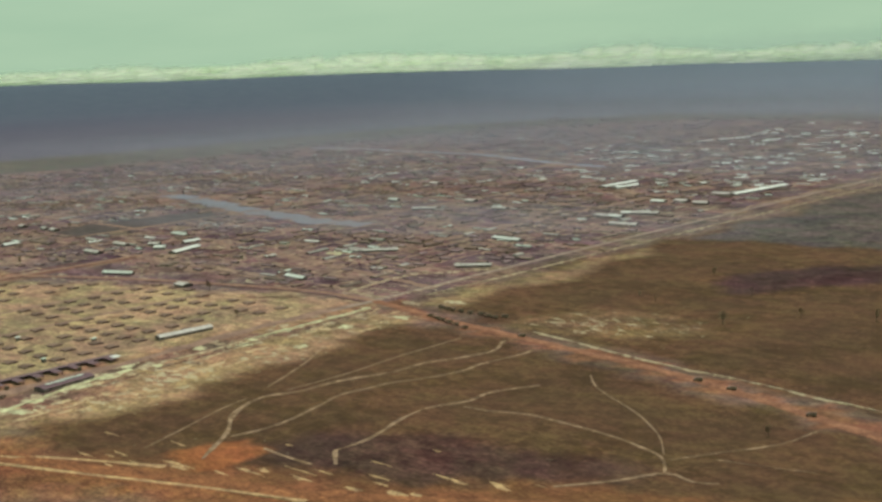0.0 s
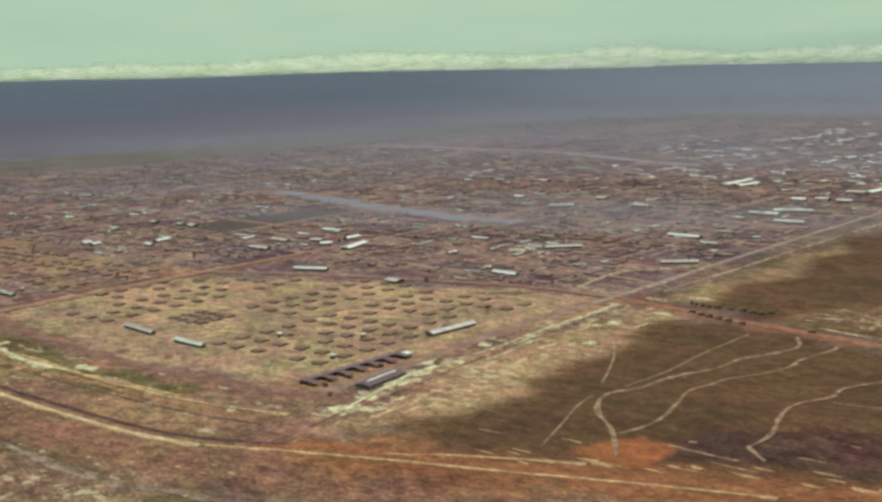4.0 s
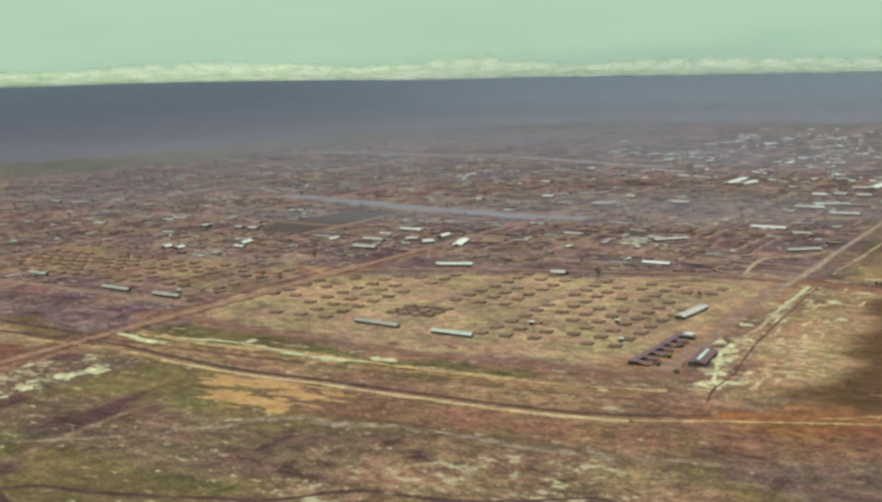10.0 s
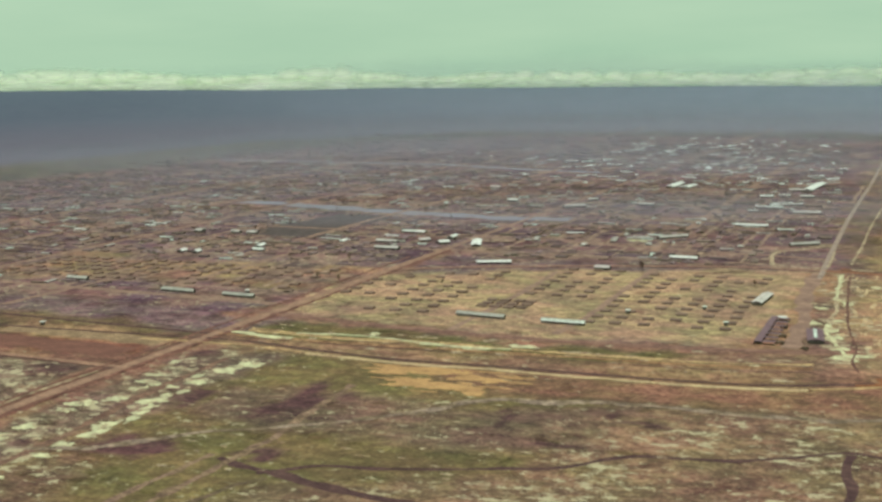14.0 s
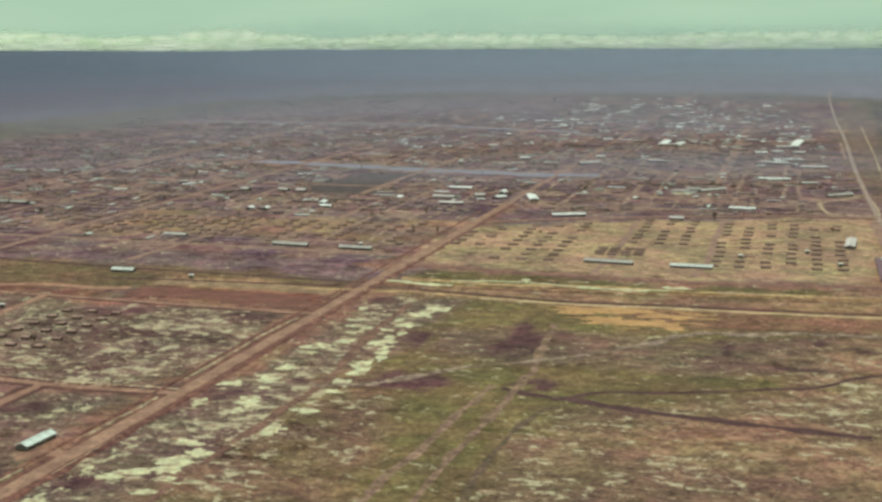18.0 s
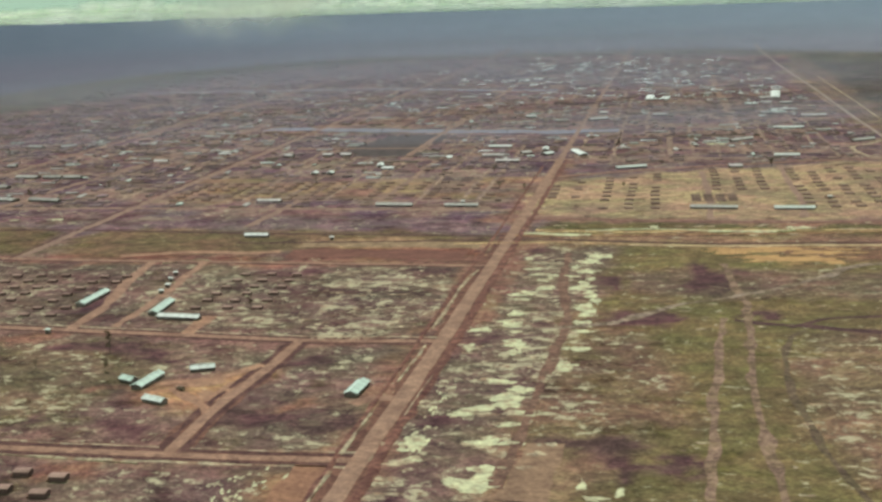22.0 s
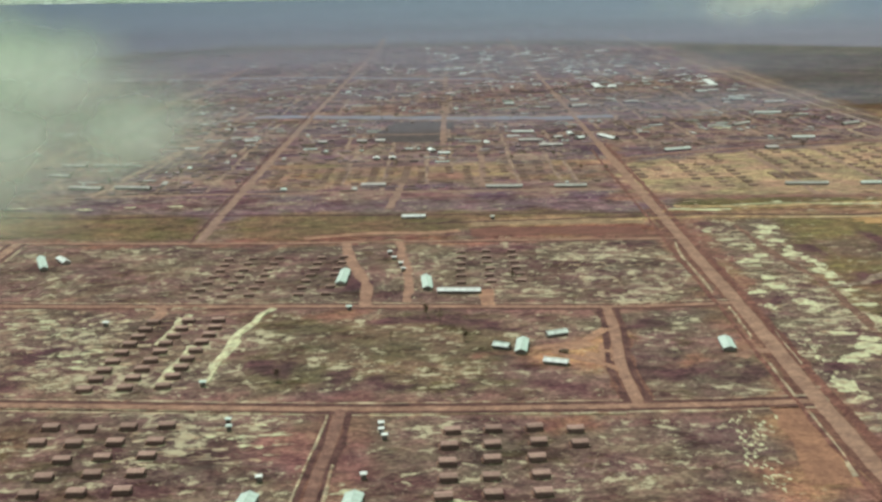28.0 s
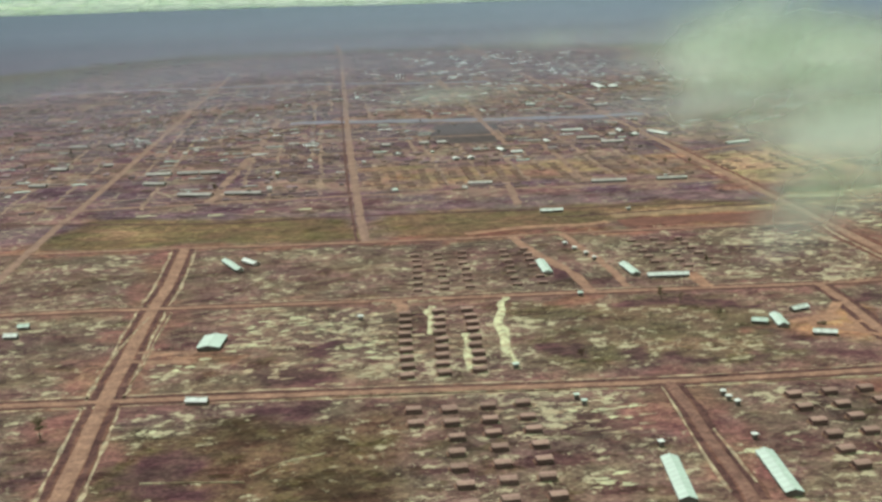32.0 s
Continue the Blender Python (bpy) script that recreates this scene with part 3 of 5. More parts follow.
    # worn and reddened verges along the roads
    for line, reach, colour in ((ROAD_A[:7], 13, (0.205, 0.128, 0.092)), (ROAD_A[6:], 8, (0.190, 0.120, 0.096)), (ROAD_H[4:], 5.5, (0.195, 0.098, 0.060)), ([(-480, 138), (-408, 160), (-352, 184)], 24, (0.196, 0.122, 0.080)), ([(-375, 178), *ROAD_I[2:4]], 25, (0.198, 0.096, 0.047)), (ROAD_I[3:], 15, (0.165, 0.082, 0.040)), (ROAD_U, 7, (0.205, 0.126, 0.090)), (ROAD_B1, 9, (0.18, 0.115, 0.095)), (ROAD_B2, 9, (0.18, 0.115, 0.095)), (ROAD_B3, 7, (0.20, 0.115, 0.085)), (ROAD_D, 14, (0.19, 0.11, 0.09)), (ROAD_F, 13, (0.19, 0.112, 0.09))):
        k = np.clip(near(wx, wy, line, reach) * (2.2 if reach < 16 else 1.4), 0, 1)[..., None]
        zone[..., :3] = zone[..., :3] * (1 - k) + np.array(colour) * k
        cover[..., 1:3] *= 1 - 0.7 * k
        cover[..., :1] *= 1 - 0.4 * k
    for spots, colour in ((SCORCHED, (0.090, 0.052, 0.054)), (BARE_RED, (0.175, 0.100, 0.074)), (BARE_ORANGE, (0.24, 0.100, 0.042))):
        for px, py, w, d in spots:
            k = np.clip(2.2 * (1.0 - ((wx - px) / (w * 1.1)) ** 2 - ((wy - py) / (d * 1.25)) ** 2), 0, 0.97)[..., None]
            zone[..., :3] = zone[..., :3] * (1 - k) + np.array(colour) * k
            cover[..., :3] *= 1 - 0.85 * k
    z = land(x, y)
    nx, ny = len(xs), len(ys)
    i = np.arange((ny - 1) * nx).reshape(ny - 1, nx)[:, :-1].ravel()
    quads = np.column_stack([i, i + 1, i + 1 + nx, i + nx])
    me = bpy.data.meshes.new("ground")
    me.vertices.add(nx * ny)
    me.vertices.foreach_set("co", np.column_stack([x.ravel(), y.ravel(), z.ravel()]).ravel())
    me.loops.add(quads.size)
    me.loops.foreach_set("vertex_index", quads.ravel())
    me.polygons.add(len(quads))
    me.polygons.foreach_set("loop_start", np.arange(0, quads.size, 4))
    me.update(calc_edges=True)
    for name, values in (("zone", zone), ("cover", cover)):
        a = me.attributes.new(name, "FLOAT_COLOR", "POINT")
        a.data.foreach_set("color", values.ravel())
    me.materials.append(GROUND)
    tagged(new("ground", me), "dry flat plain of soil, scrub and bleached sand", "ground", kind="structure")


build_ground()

# ---- roads ----
for name, line, width, mat, label in (
    ("road_main", ROAD_A, 6.4, GRAVEL, "straight wide red-brown dirt road"),
    ("road_main_far", ROAD_A_FAR, 5.0, CAMP_ROAD, "straight dull dirt road through the camp"),
    ("road_south", ROAD_B1, 4.4, DIRT, "narrow straight red dirt road"),
    ("road_middle", ROAD_B2, 4.4, DIRT, "narrow straight red dirt road"),
    ("road_north", ROAD_B3, 4.4, DIRT, "narrow straight red dirt road"),
    ("road_link", ROAD_C, 4.6, DIRT, "short red dirt link road"),
    ("road_camp_entry", ROAD_D, 4.2, RED_ROAD, "broad rutted red dirt road"),
    ("road_west", ROAD_E, 5.5, CAMP_ROAD, "long straight dirt road into the camp"),
    ("road_far_west", ROAD_F, 6, DIRT, "straight red dirt road"),
    ("road_outer_west", ROAD_F2, 5.5, CAMP_ROAD, "long straight dirt road"),
    ("road_east", ROAD_G, 3.8, PALE_GRAVEL, "long pale gravel road beside the camp"),
    ("road_camp_link", ROAD_H[:5], 4.5, DIRT_DARK, "dull dirt road between the tents and huts"),
    ("road_convoy", ROAD_H[4:], 5.6, ORANGE, "broad orange laterite road with traffic"),
    ("road_perimeter", ROAD_I, 8, LATERITE, "broad orange laterite track"),
    ("road_upper", ROAD_U, 8, RED_ROAD, "dark red dirt road along the tents"),
):
    strip(name, line, width, mat, ragged=0.12, label=label, seed=len(name))
for k, (line, width) in enumerate(((ROAD_A[:7], 11.5), (ROAD_B1, 10.5), (ROAD_B2, 9.5), (ROAD_C, 10), (ROAD_D, 8.5), (ROAD_F, 11))):
    strip("road_bed", line, width, ROAD_BED, 0.012 + 0.005 * k, 0.35, 4.0, 0.0, "wide bed of turned red earth under a road", "road bed", seed=int(width * 3))
for k, (line, off) in enumerate(((ROAD_B1, 3.4), (ROAD_B1, -3.4), (ROAD_B2, 3.2), (ROAD_B2, -3.2), (ROAD_B3, -3.2), (ROAD_C, 3.6), (ROAD_C, -3.6), (ROAD_D, 3.3), (ROAD_D, -3.3), (ROAD_F, 4.2), (ROAD_F, -4.2), (ROAD_E, 4.8), (ROAD_H[:5], -5.4))):
    p = np.array(line, float)
    d = np.gradient(p, axis=0)
    d /= np.hypot(d[:, 0], d[:, 1])[:, None]
    strip("road_ditch", [tuple(q) for q in p + np.stack([-d[:, 1], d[:, 0]], 1) * off], 2.0, DITCH_EARTH, 0.05 + 0.006 * k, 0.7, 4.0, 0.0, "shallow dark ditch along a dirt road", "ditch", seed=int(abs(off) * 10) + len(line))
for line, off in ((ROAD_B1, 5.4), (ROAD_B1, -5.2), (ROAD_B2, 5.2), (ROAD_F, 6.4), (ROAD_F, -6.4)):
    p = np.array(line, float)
    d = np.gradient(p, axis=0)
    d /= np.hypot(d[:, 0], d[:, 1])[:, None]
    strip("road_shoulder", [tuple(q) for q in p + np.stack([-d[:, 1], d[:, 0]], 1) * off], 1.0, SAND, 0.05, 1.8, 3.0, 0.0, "broken pale shoulder along a dirt road", "shoulder", seed=int(abs(off) * 7) + len(line))
strip("ditch", DITCH, 3.1, MUD, label="long dark drainage ditch", category="ditch", seed=3)
strip("drain", DRAIN, 3.5, MUD, label="dark drain along the grass", category="ditch", seed=5)

# ---- banks, trails, creeks and bare patches ----
STRIPES = [
    (VERGE, 3.2, [(-700, 181), (-640, 180), (-585, 180), (-527, 182), (-460, 184), (-425, 190)]),
    (SPOIL, 2.6, [(-690, 192), (-640, 187), (-587, 189), (-545, 188), (-480, 190)]),
    (DITCH_EARTH, 1.2, [(-700, 176), (-643, 176), (-580, 176), (-520, 176), (-460, 177), (-425, 183)]),
    (LATERITE, 5.0, [(-400, 178), (-350, 192), (-290, 208), (-230, 232)]),
    (SPOIL, 2.2, [(-378, 178), (-361, 187), (-345, 196), (-325, 205), (-307, 213)]),
]
TRAILS = [
    [(-303, 224), (-319, 247), (-333, 261), (-341, 277), (-341, 285), (-336, 293), (-332, 317), (-324, 335), (-322, 353), (-314, 370), (-310, 385), (-317, 401)],
    [(-351, 293), (-365, 324), (-380, 351), (-386, 369)],
    [(-341, 294), (-338, 320), (-339, 351), (-338, 380), (-337, 395)],
    [(-313, 244), (-310, 257), (-310, 268), (-314, 286), (-318, 302), (-315, 314), (-312, 325), (-304, 340), (-300, 354), (-301, 364), (-296, 386), (-297, 396)],
    [(-328, 219), (-337, 246), (-343, 264), (-345, 277)],
    [(-294, 242), (-277, 241), (-269, 241)],
    [(-262, 245), (-272, 254), (-272, 257), (-271, 266), (-273, 277), (-277, 290), (-278, 307), (-271, 322), (-271, 335), (-261, 352)],
    [(-268, 315), (-257, 316), (-242, 320), (-225, 319), (-209, 317), (-194, 313), (-182, 308), (-174, 297)],
    [(-253, 374), (-242, 362), (-226, 351), (-208, 339), (-192, 324), (-182, 310)],
    [(-178, 307), (-171, 318), (-162, 331), (-156, 341), (-153, 357)],
    [(-166, 315), (-155, 317), (-137, 321)],
    [(-194, 268), (-182, 282), (-173, 296), (-163, 294), (-156, 297)],
    [(-648, 14), (-624, 39), (-603, 50), (-583, 64), (-559, 85), (-538, 107), (-516, 110), (-492, 116), (-459, 117), (-429, 115), (-384, 125)],
    [(-690, 3), (-664, 8), (-648, 14)],
    [(-598, 113), (-597, 71), (-596, 36), (-601, -21), (-606, -77), (-607, -133), (-609, -180)],
    [(-607, 20), (-611, -10), (-614, -35), (-619, -78), (-621, -100), (-626, -150), (-630, -190)],
    [(-578, 4), (-585, -7), (-590, -28), (-593, -55), (-594, -75), (-593, -93), (-591, -124), (-587, -150)],
]
DARK_STRIPS = [
    [(-603, 17), (-587, 11), (-567, 6), (-548, 1), (-530, -2), (-515, -5), (-481, -12)],
    [(-583, 7), (-566, 20), (-546, 23), (-526, 29), (-508, 35), (-492, 41), (-479, 55), (-464, 60), (-443, 63), (-427, 71), (-410, 81), (-399, 80), (-390, 75), (-370, 84)],
    [(-408, 80), (-408, 60), (-407, 41), (-412, 10)],
    [(-671, 138), (-671, 102), (-671, 66), (-668, 25), (-670, -18), (-674, -55), (-676, -86), (-679, -120), (-682, -145)],
    # thin strip coloured dark for the shadow along the white bank
    [(-416, 418), (-415, 329), (-413, 275), (-409, 230), (-410, 207), (-407, 187)],
]
BANKS = [
    ("pale", 2.6, [(-316, 421), (-289, 415), (-258, 407), (-227, 401), (-205, 399), (-186, 396), (-164, 391), (-143, 388), (-34, 362)]),
    ("pale", 2.4, [(-720, 4), (-718, 34), (-716, 76), (-712, 102)]),
    ("pale", 2.4, [(-729, -124), (-727.5, -106), (-726, -90)]),
    ("pale", 1.8, [(-723, -60), (-721, -38), (-719.5, -18)]),
    ("pale", 1.6, [(-880, -124), (-882, -142), (-885, -166), (-888, -193), (-889, -208)]),
    ("pale", 1.6, [(-877, -164), (-878, -180), (-879, -192), (-880, -204)]),
    ("pale", 1.5, [(-1062, 17), (-1071, -34), (-1076, -85)]),
    ("pale", 1.2, [(-1062, -76), (-1059, -51), (-1057, -17), (-1054, 17)]),
    ("pale", 1.2, [(-1012, -105), (-952, -112), (-888, -123)]),
    ("pale", 1.2, [(-867, -125), (-833, -128), (-786, -133)]),
    ("straw", 3.8, [(-640, 156), (-595, 151), (-552, 151), (-510, 150), (-464, 150), (-425, 155)]),
    ("yellow", 2.6, [(-731, 162), (-672, 162), (-640, 157)]),
    ("yellow", 2.6, [(-424, 156), (-401, 166), (-375, 175), (-353, 183), (-319, 194), (-285, 206), (-246, 218)]),
    ("white", 3.8, [(-696, 186), (-680, 183), (-660, 181)]),
    ("white", 3.2, [(-663, 191), (-631, 194), (-597, 189), (-573, 186), (-554, 188)]),
    ("yellow", 2.5, [(-690, 196), (-643, 189), (-586, 192), (-527, 186), (-459, 189), (-425, 197)]),
    ("white", 2.4, [(-420, 420), (-421, 387), (-421, 344)]),
    ("pale", 3.0, [(-421, 340), (-420, 310), (-424, 282)]),
    ("white", 3.0, [(-423, 278), (-422, 255), (-416, 230), (-412, 210)]),
    ("pale", 2.4, [(-416, 459), (-410, 561), (-406, 646), (-393, 850), (-374, 1190)]),
    ("red", 2.2, [(-735, -255), (-729.5, -128), (-723, -17), (-718, 76), (-711, 183), (-698, 425)]),
    ("red", 3.6, [(-722.5, -255), (-716.5, -128), (-708.5, -12), (-703.5, 76), (-696.5, 188), (-681, 459)]),
    ("pale", 1.6, [(-715, -92), (-713, -66), (-711.5, -52)]),
    ("pale", 2.2, [(-733, -186), (-731, -168), (-729, -136)]),
    ("white", 2.6, [(-909, 3), (-917, -28), (-921, -57), (-923, -90)]),
    ("white", 2.6, [(-935, -46), (-937, -64), (-940, -90)]),
    ("white", 2.6, [(-943, -3), (-946, -24), (-949, -44)]),
    ("pale", 1.1, [(-1050, -166), (-1034, -169), (-1020, -172)]),
    ("pale", 1.0, [(-1019, -168), (-1009, -160), (-996, -156)]),
    ("pale", 2.0, [(-874, 119), (-858, 128), (-850, 124)]),
]
SHORT_ROADS = [
    ("track", 6.0, [(-818, -7), (-817, 8), (-816, 22)]),
    ("track", 5.0, [(-870, 3), (-869, 34), (-876, 76), (-881, 126)]),
    ("track", 4.5, [(-852, 5), (-850, 51), (-853, 124)]),
    ("track", 4.5, [(-956, 10), (-955, -3), (-957, -10)]),
    ("track", 4.0, [(-775, -42), (-784, -54), (-794, -60), (-806, -63)]),
    ("track", 4.0, [(-778, -95), (-782, -86), (-790, -78), (-800, -68)]),
    ("track", 4.5, [(-1065, -49), (-1054, -53), (-1042, -56)]),
    ("track", 4.5, [(-1063, -39), (-1052, -42), (-1040, -44)]),
    ("track", 5.0, [(-721, -75), (-729, -76), (-734, -82)]),
    ("track", 6.0, [(-903, 136), (-867, 146), (-837, 143), (-820, 146)]),
    ("track", 9.0, [(-898, -223), (-884, -219), (-872, -223)]),
    ("track", 8.0, [(-437, 223), (-434, 280), (-437, 340), (-435, 425)]),
    ("track", 4.0, [(-544, 223), (-537, 280), (-534, 357), (-530, 416)]),
    ("track", 4.0, [(-595, 218), (-590, 280), (-586, 391)]),
    ("track", 5.0, [(-796, 280), (-789, 357), (-782, 476)]),
    ("track", 5.0, [(-858, 212), (-850, 280), (-842, 357)]),
    ("pale_track", 2.2, [(-1010, 596), (-1002, 630), (-985, 664), (-960, 655), (-938, 636)]),
    ("pale_track", 3.2, [(-463, 449), (-446, 443), (-431, 447), (-429, 484), (-431, 536), (-450, 514), (-465, 498), (-463, 449)]),
    ("track", 6.0, [(-1050, 280), (-1020, 510), (-994, 765)]),
    ("track", 6.0, [(-816, 391), (-799, 680), (-774, 1105), (-740, 1615)]),
    ("track", 6.0, [(-544, 476), (-531, 765), (-502, 1275), (-476, 1658)]),
    ("track", 6.0, [(-1130, 280), (-960, 276), (-706, 255)]),
    ("track", 6.0, [(-1096, 561), (-939, 552), (-680, 527), (-425, 476)]),
    ("track", 6.0, [(-1062, 850), (-922, 837), (-663, 816), (-408, 765)]),
]
RED_CLAY = plain("brick_red_earth", (0.168, 0.084, 0.062), (0.135, 0.066, 0.050), 0.08, 0.8, mottle=0.4)
BARE_TAN = plain("bare_tan_earth", (0.245, 0.165, 0.105), (0.205, 0.135, 0.088), 0.06, 0.6, mottle=0.5)
BARE_RUST = plain("bare_rusty_earth", (0.265, 0.148, 0.090), (0.225, 0.125, 0.080), 0.06, 0.6, mottle=0.5)
STUBBLE = plain("tan_stubble", (0.27, 0.196, 0.118), (0.20, 0.145, 0.085), 0.08, 0.8, mottle=0.7)
strip("ploughed_field", [(-814, 140), (-770, 139), (-722, 134)], 19, RED_CLAY, 0.03, 0.2, 4.0, 0.0, "level field of bare brick-red earth", "field", seed=132)
strip("stubble_field", [(-812, 163), (-762, 161), (-716, 157)], 13, STUBBLE, 0.035, 0.4, 4.0, 0.0, "narrow field of dry tan stubble", "field", seed=133)
strip("bare_patch", [(-671, -113), (-671, -132), (-675, -153)], 12, BARE_TAN, 0.05, 0.35, 4.0, 0.0, "smooth patch of bare tan earth", "earth", seed=134)
strip("bare_patch", [(-674, -158), (-675, -180), (-682, -200)], 10, BARE_TAN, 0.05, 0.35, 4.0, 0.0, "smooth patch of bare tan earth", "earth", seed=135)
strip("bare_patch", [(-735, -131), (-737, -155), (-741, -190)], 10.5, BARE_RUST, 0.05, 0.3, 4.0, 0.0, "smooth patch of bare rust-coloured earth beside the road", "earth", seed=136)
SCRUB = plain("dark_scrub", (0.070, 0.062, 0.058), (0.095, 0.078, 0.072), 0.1, 0.6, mottle=0.6)
strip("scrub_patch", [(-831, 497), (-829, 560), (-824, 632)], 56, SCRUB, 0.1, 0.35, 6.0, 0.0, "dark patch of low scrub inside the camp", "scrub", seed=131)
POND = [(-985, 704), (-910, 690), (-861, 674), (-805, 660), (-751, 648), (-698, 638), (-640, 636)]
POND_NORTH = [(-1300, 1190), (-1205, 1195), (-1070, 1175), (-960, 1165), (-815, 1105), (-712, 1075)]
for k, (mat, width, line) in enumerate(STRIPES):
    strip("earth_stripe", line, width, mat, 0.07, 0.9, 3.0, 0.05, "long stripe of bare turned earth", "earth", seed=10 + k)
for k, line in enumerate(TRAILS):
    if k < 14:
        width = (1.6, 0.8, 0.8, 1.3, 0.7, 1.3, 1.4, 1.0, 0.6, 1.1, 0.6, 1.2, 3.6, 2.6)[k]
        strip("trail", line, width, TRAIL if k < 12 else PATH, 0.05 + 0.006 * k, 0.9 if k < 12 else 1.5, 3.0, 0.0, "narrow pale trodden trail through dry grass" if k < 12 else "broad pale trodden path across dry grass", "trail", seed=20 + k)
        continue
    strip("wheel_track", line, (3.2, 3.0, 2.2)[k - 14], (FADED, FADED, OVERGROWN)[k - 14], 0.04 + 0.006 * (k - 10), 0.9, 3.0, 0.0, "faded wheel track worn through dry grass", "wheel track", seed=20 + k)
for k, line in enumerate(DARK_STRIPS):
    strip("creek", line, (3.8, 2.4, 3.0, 3.4, 1.0)[k], MUD if k < 3 else LANE if k == 3 else BANK_SHADOW, 0.05 + 0.012 * k, 0.8, 3.0, 0.0, "dark winding strip of creek bed, lane and painted bank shadow", "creek", seed=40 + k)
for k, (tone, width, line) in enumerate(BANKS):
    strip("earth_bank", line, width * (0.66 if tone == "pale" else 0.9), {"pale": SAND, "straw": STRAW, "yellow": SPOIL, "white": WHITE_SAND, "red": RED_EARTH}[tone], 0.16 if tone == "white" else 0.1, 1.7 if tone == "white" else 0.45 if tone in ("yellow", "straw") else 1.0, 3.0, 0.25, {"pale": "low bank of bleached sand", "straw": "low bank of straw-yellow spoil along the ditch", "yellow": "low bank of yellow spoil", "white": "low bank of white sand", "red": "low bank of red earth beside the road"}[tone], "earth bank", seed=60 + k)
for k, (kind, width, line) in enumerate(SHORT_ROADS):
    strip("track", line, width, SAND if kind == "pale_track" else YARD if k in (0, 4, 5, 9) else DIRT if k < 11 else CAMP_ROAD, 0.09, 0.4, 4.0, 0.05, "rough reddish dirt track", "track", seed=90 + k)
STREETS = [[(x + 0.05 * (y - 300), y) for y in (y0, (y0 + y1) / 2, y1)] for x, y0, y1 in ((-1010, 270, 620), (-975, 285, 640), (-888, 300, 560), (-860, 270, 640), (-832, 300, 560), (-770, 270, 620), (-742, 300, 560), (-655, 440, 640), (-612, 440, 640), (-575, 450, 640), (-535, 450, 700), (-490, 450, 700), (-1090, 270, 640), (-1180, 280, 700))]
STREETS += [[(x + 0.05 * (y - 300) + 9 * math.sin(x), y) for y in (y0, (y0 + y1) / 2, y1)] for x, y0, y1 in [(-1150 + 41 * i, 280 + 60 * (i * 7 % 5), 480 + 70 * (i * 5 % 7)) for i in range(11)] + [(-690 + 33 * i, 450 + 40 * (i * 7 % 5), 640 + 60 * (i * 5 % 7)) for i in range(8)] + [(-1180 + 52 * i, 700 + 50 * (i * 3 % 5), 960 + 60 * (i * 5 % 7)) for i in range(15)]]
STREETS += [[(x0, y - 0.03 * (x0 + 800)), ((x0 + x1) / 2, y - 0.03 * ((x0 + x1) / 2 + 800)), (x1, y - 0.03 * (x1 + 800))] for y, x0, x1 in [(285 + 27 * i, -1120 + 90 * (i * 7 % 5), -990 + 80 * (i * 5 % 4)) for i in range(16)] + [(430 + 31 * i, -880 + 40 * (i * 3 % 5), -720 + 60 * (i * 3 % 5)) for i in range(16)] + [(455 + 29 * i, -640 + 30 * (i * 3 % 4), -520 + 28 * (i * 7 % 4)) for i in range(18)]]
STREETS += [[(x0, y + 0.06 * (x1 - x0) / 2), ((x0 + x1) / 2, y), (x1, y - 0.06 * (x1 - x0) / 2)] for y, x0, x1 in ((300, -1120, -700), (352, -940, -700), (410, -1100, -700), (470, -1110, -450), (540, -1110, -450), (590, -950, -440), (700, -1100, -440), (765, -1090, -430))]
for k, line in enumerate(STREETS):
    strip("camp_street", line, 2.6, STREET, 0.07, 1.2, 5.0, 0.0, "narrow dirt street between rows of huts", "street", seed=150 + k)
for k, (line, width) in enumerate(((POND, 22), (POND_NORTH, 15))):
    strip("pond", line, width, WATER, 0.08, 0.5, 6.0, 0.0, "long shallow grey-blue pond", "pond", seed=120 + k)


def sand_patches(name, spots, mat, label, seed, category="sand"):
    """Ragged flat patches of bare ground, each a cluster of uneven lobes, as one mesh."""
    r = random.Random(seed)
    verts, faces = [], []
    for x0, y0, w0, d0 in spots:
        lobes = [(x0, y0, w0 * 0.72, d0 * 0.66)]
        for _ in range(int(3 + min(10, w0 * d0 / 7))):
            a, q = r.uniform(0, 6.28), math.sqrt(r.random()) * 0.85
            lobes.append((x0 + w0 * q * math.cos(a), y0 + d0 * q * math.sin(a), w0 * r.uniform(0.16, 0.42), d0 * r.uniform(0.10, 0.34)))
        for x, y, w, d in lobes:
            k, n = len(verts), 18 if w > 2 else 11
            h = 0.04 + 0.05 * r.random()
            verts.append((x, y, h + 0.01))
            f = [(j, r.uniform(0, 6.28)) for j in (2, 3, 5)]
            for j in range(n):
                a = 2 * math.pi * j / n
                q = max(0.3, 0.85 + sum(0.24 / i**0.6 * math.sin(i * a + p) for i, p in f) + r.uniform(-0.1, 0.1))
                verts.append((x + w * q * math.cos(a), y + d * q * math.sin(a), h))
            faces += [(k, k + 1 + j, k + 1 + (j + 1) % n) for j in range(n)]
    tagged(part(name, mesh_of(name, verts, faces), mat), label, category, kind="stuff")


r = random.Random(77)
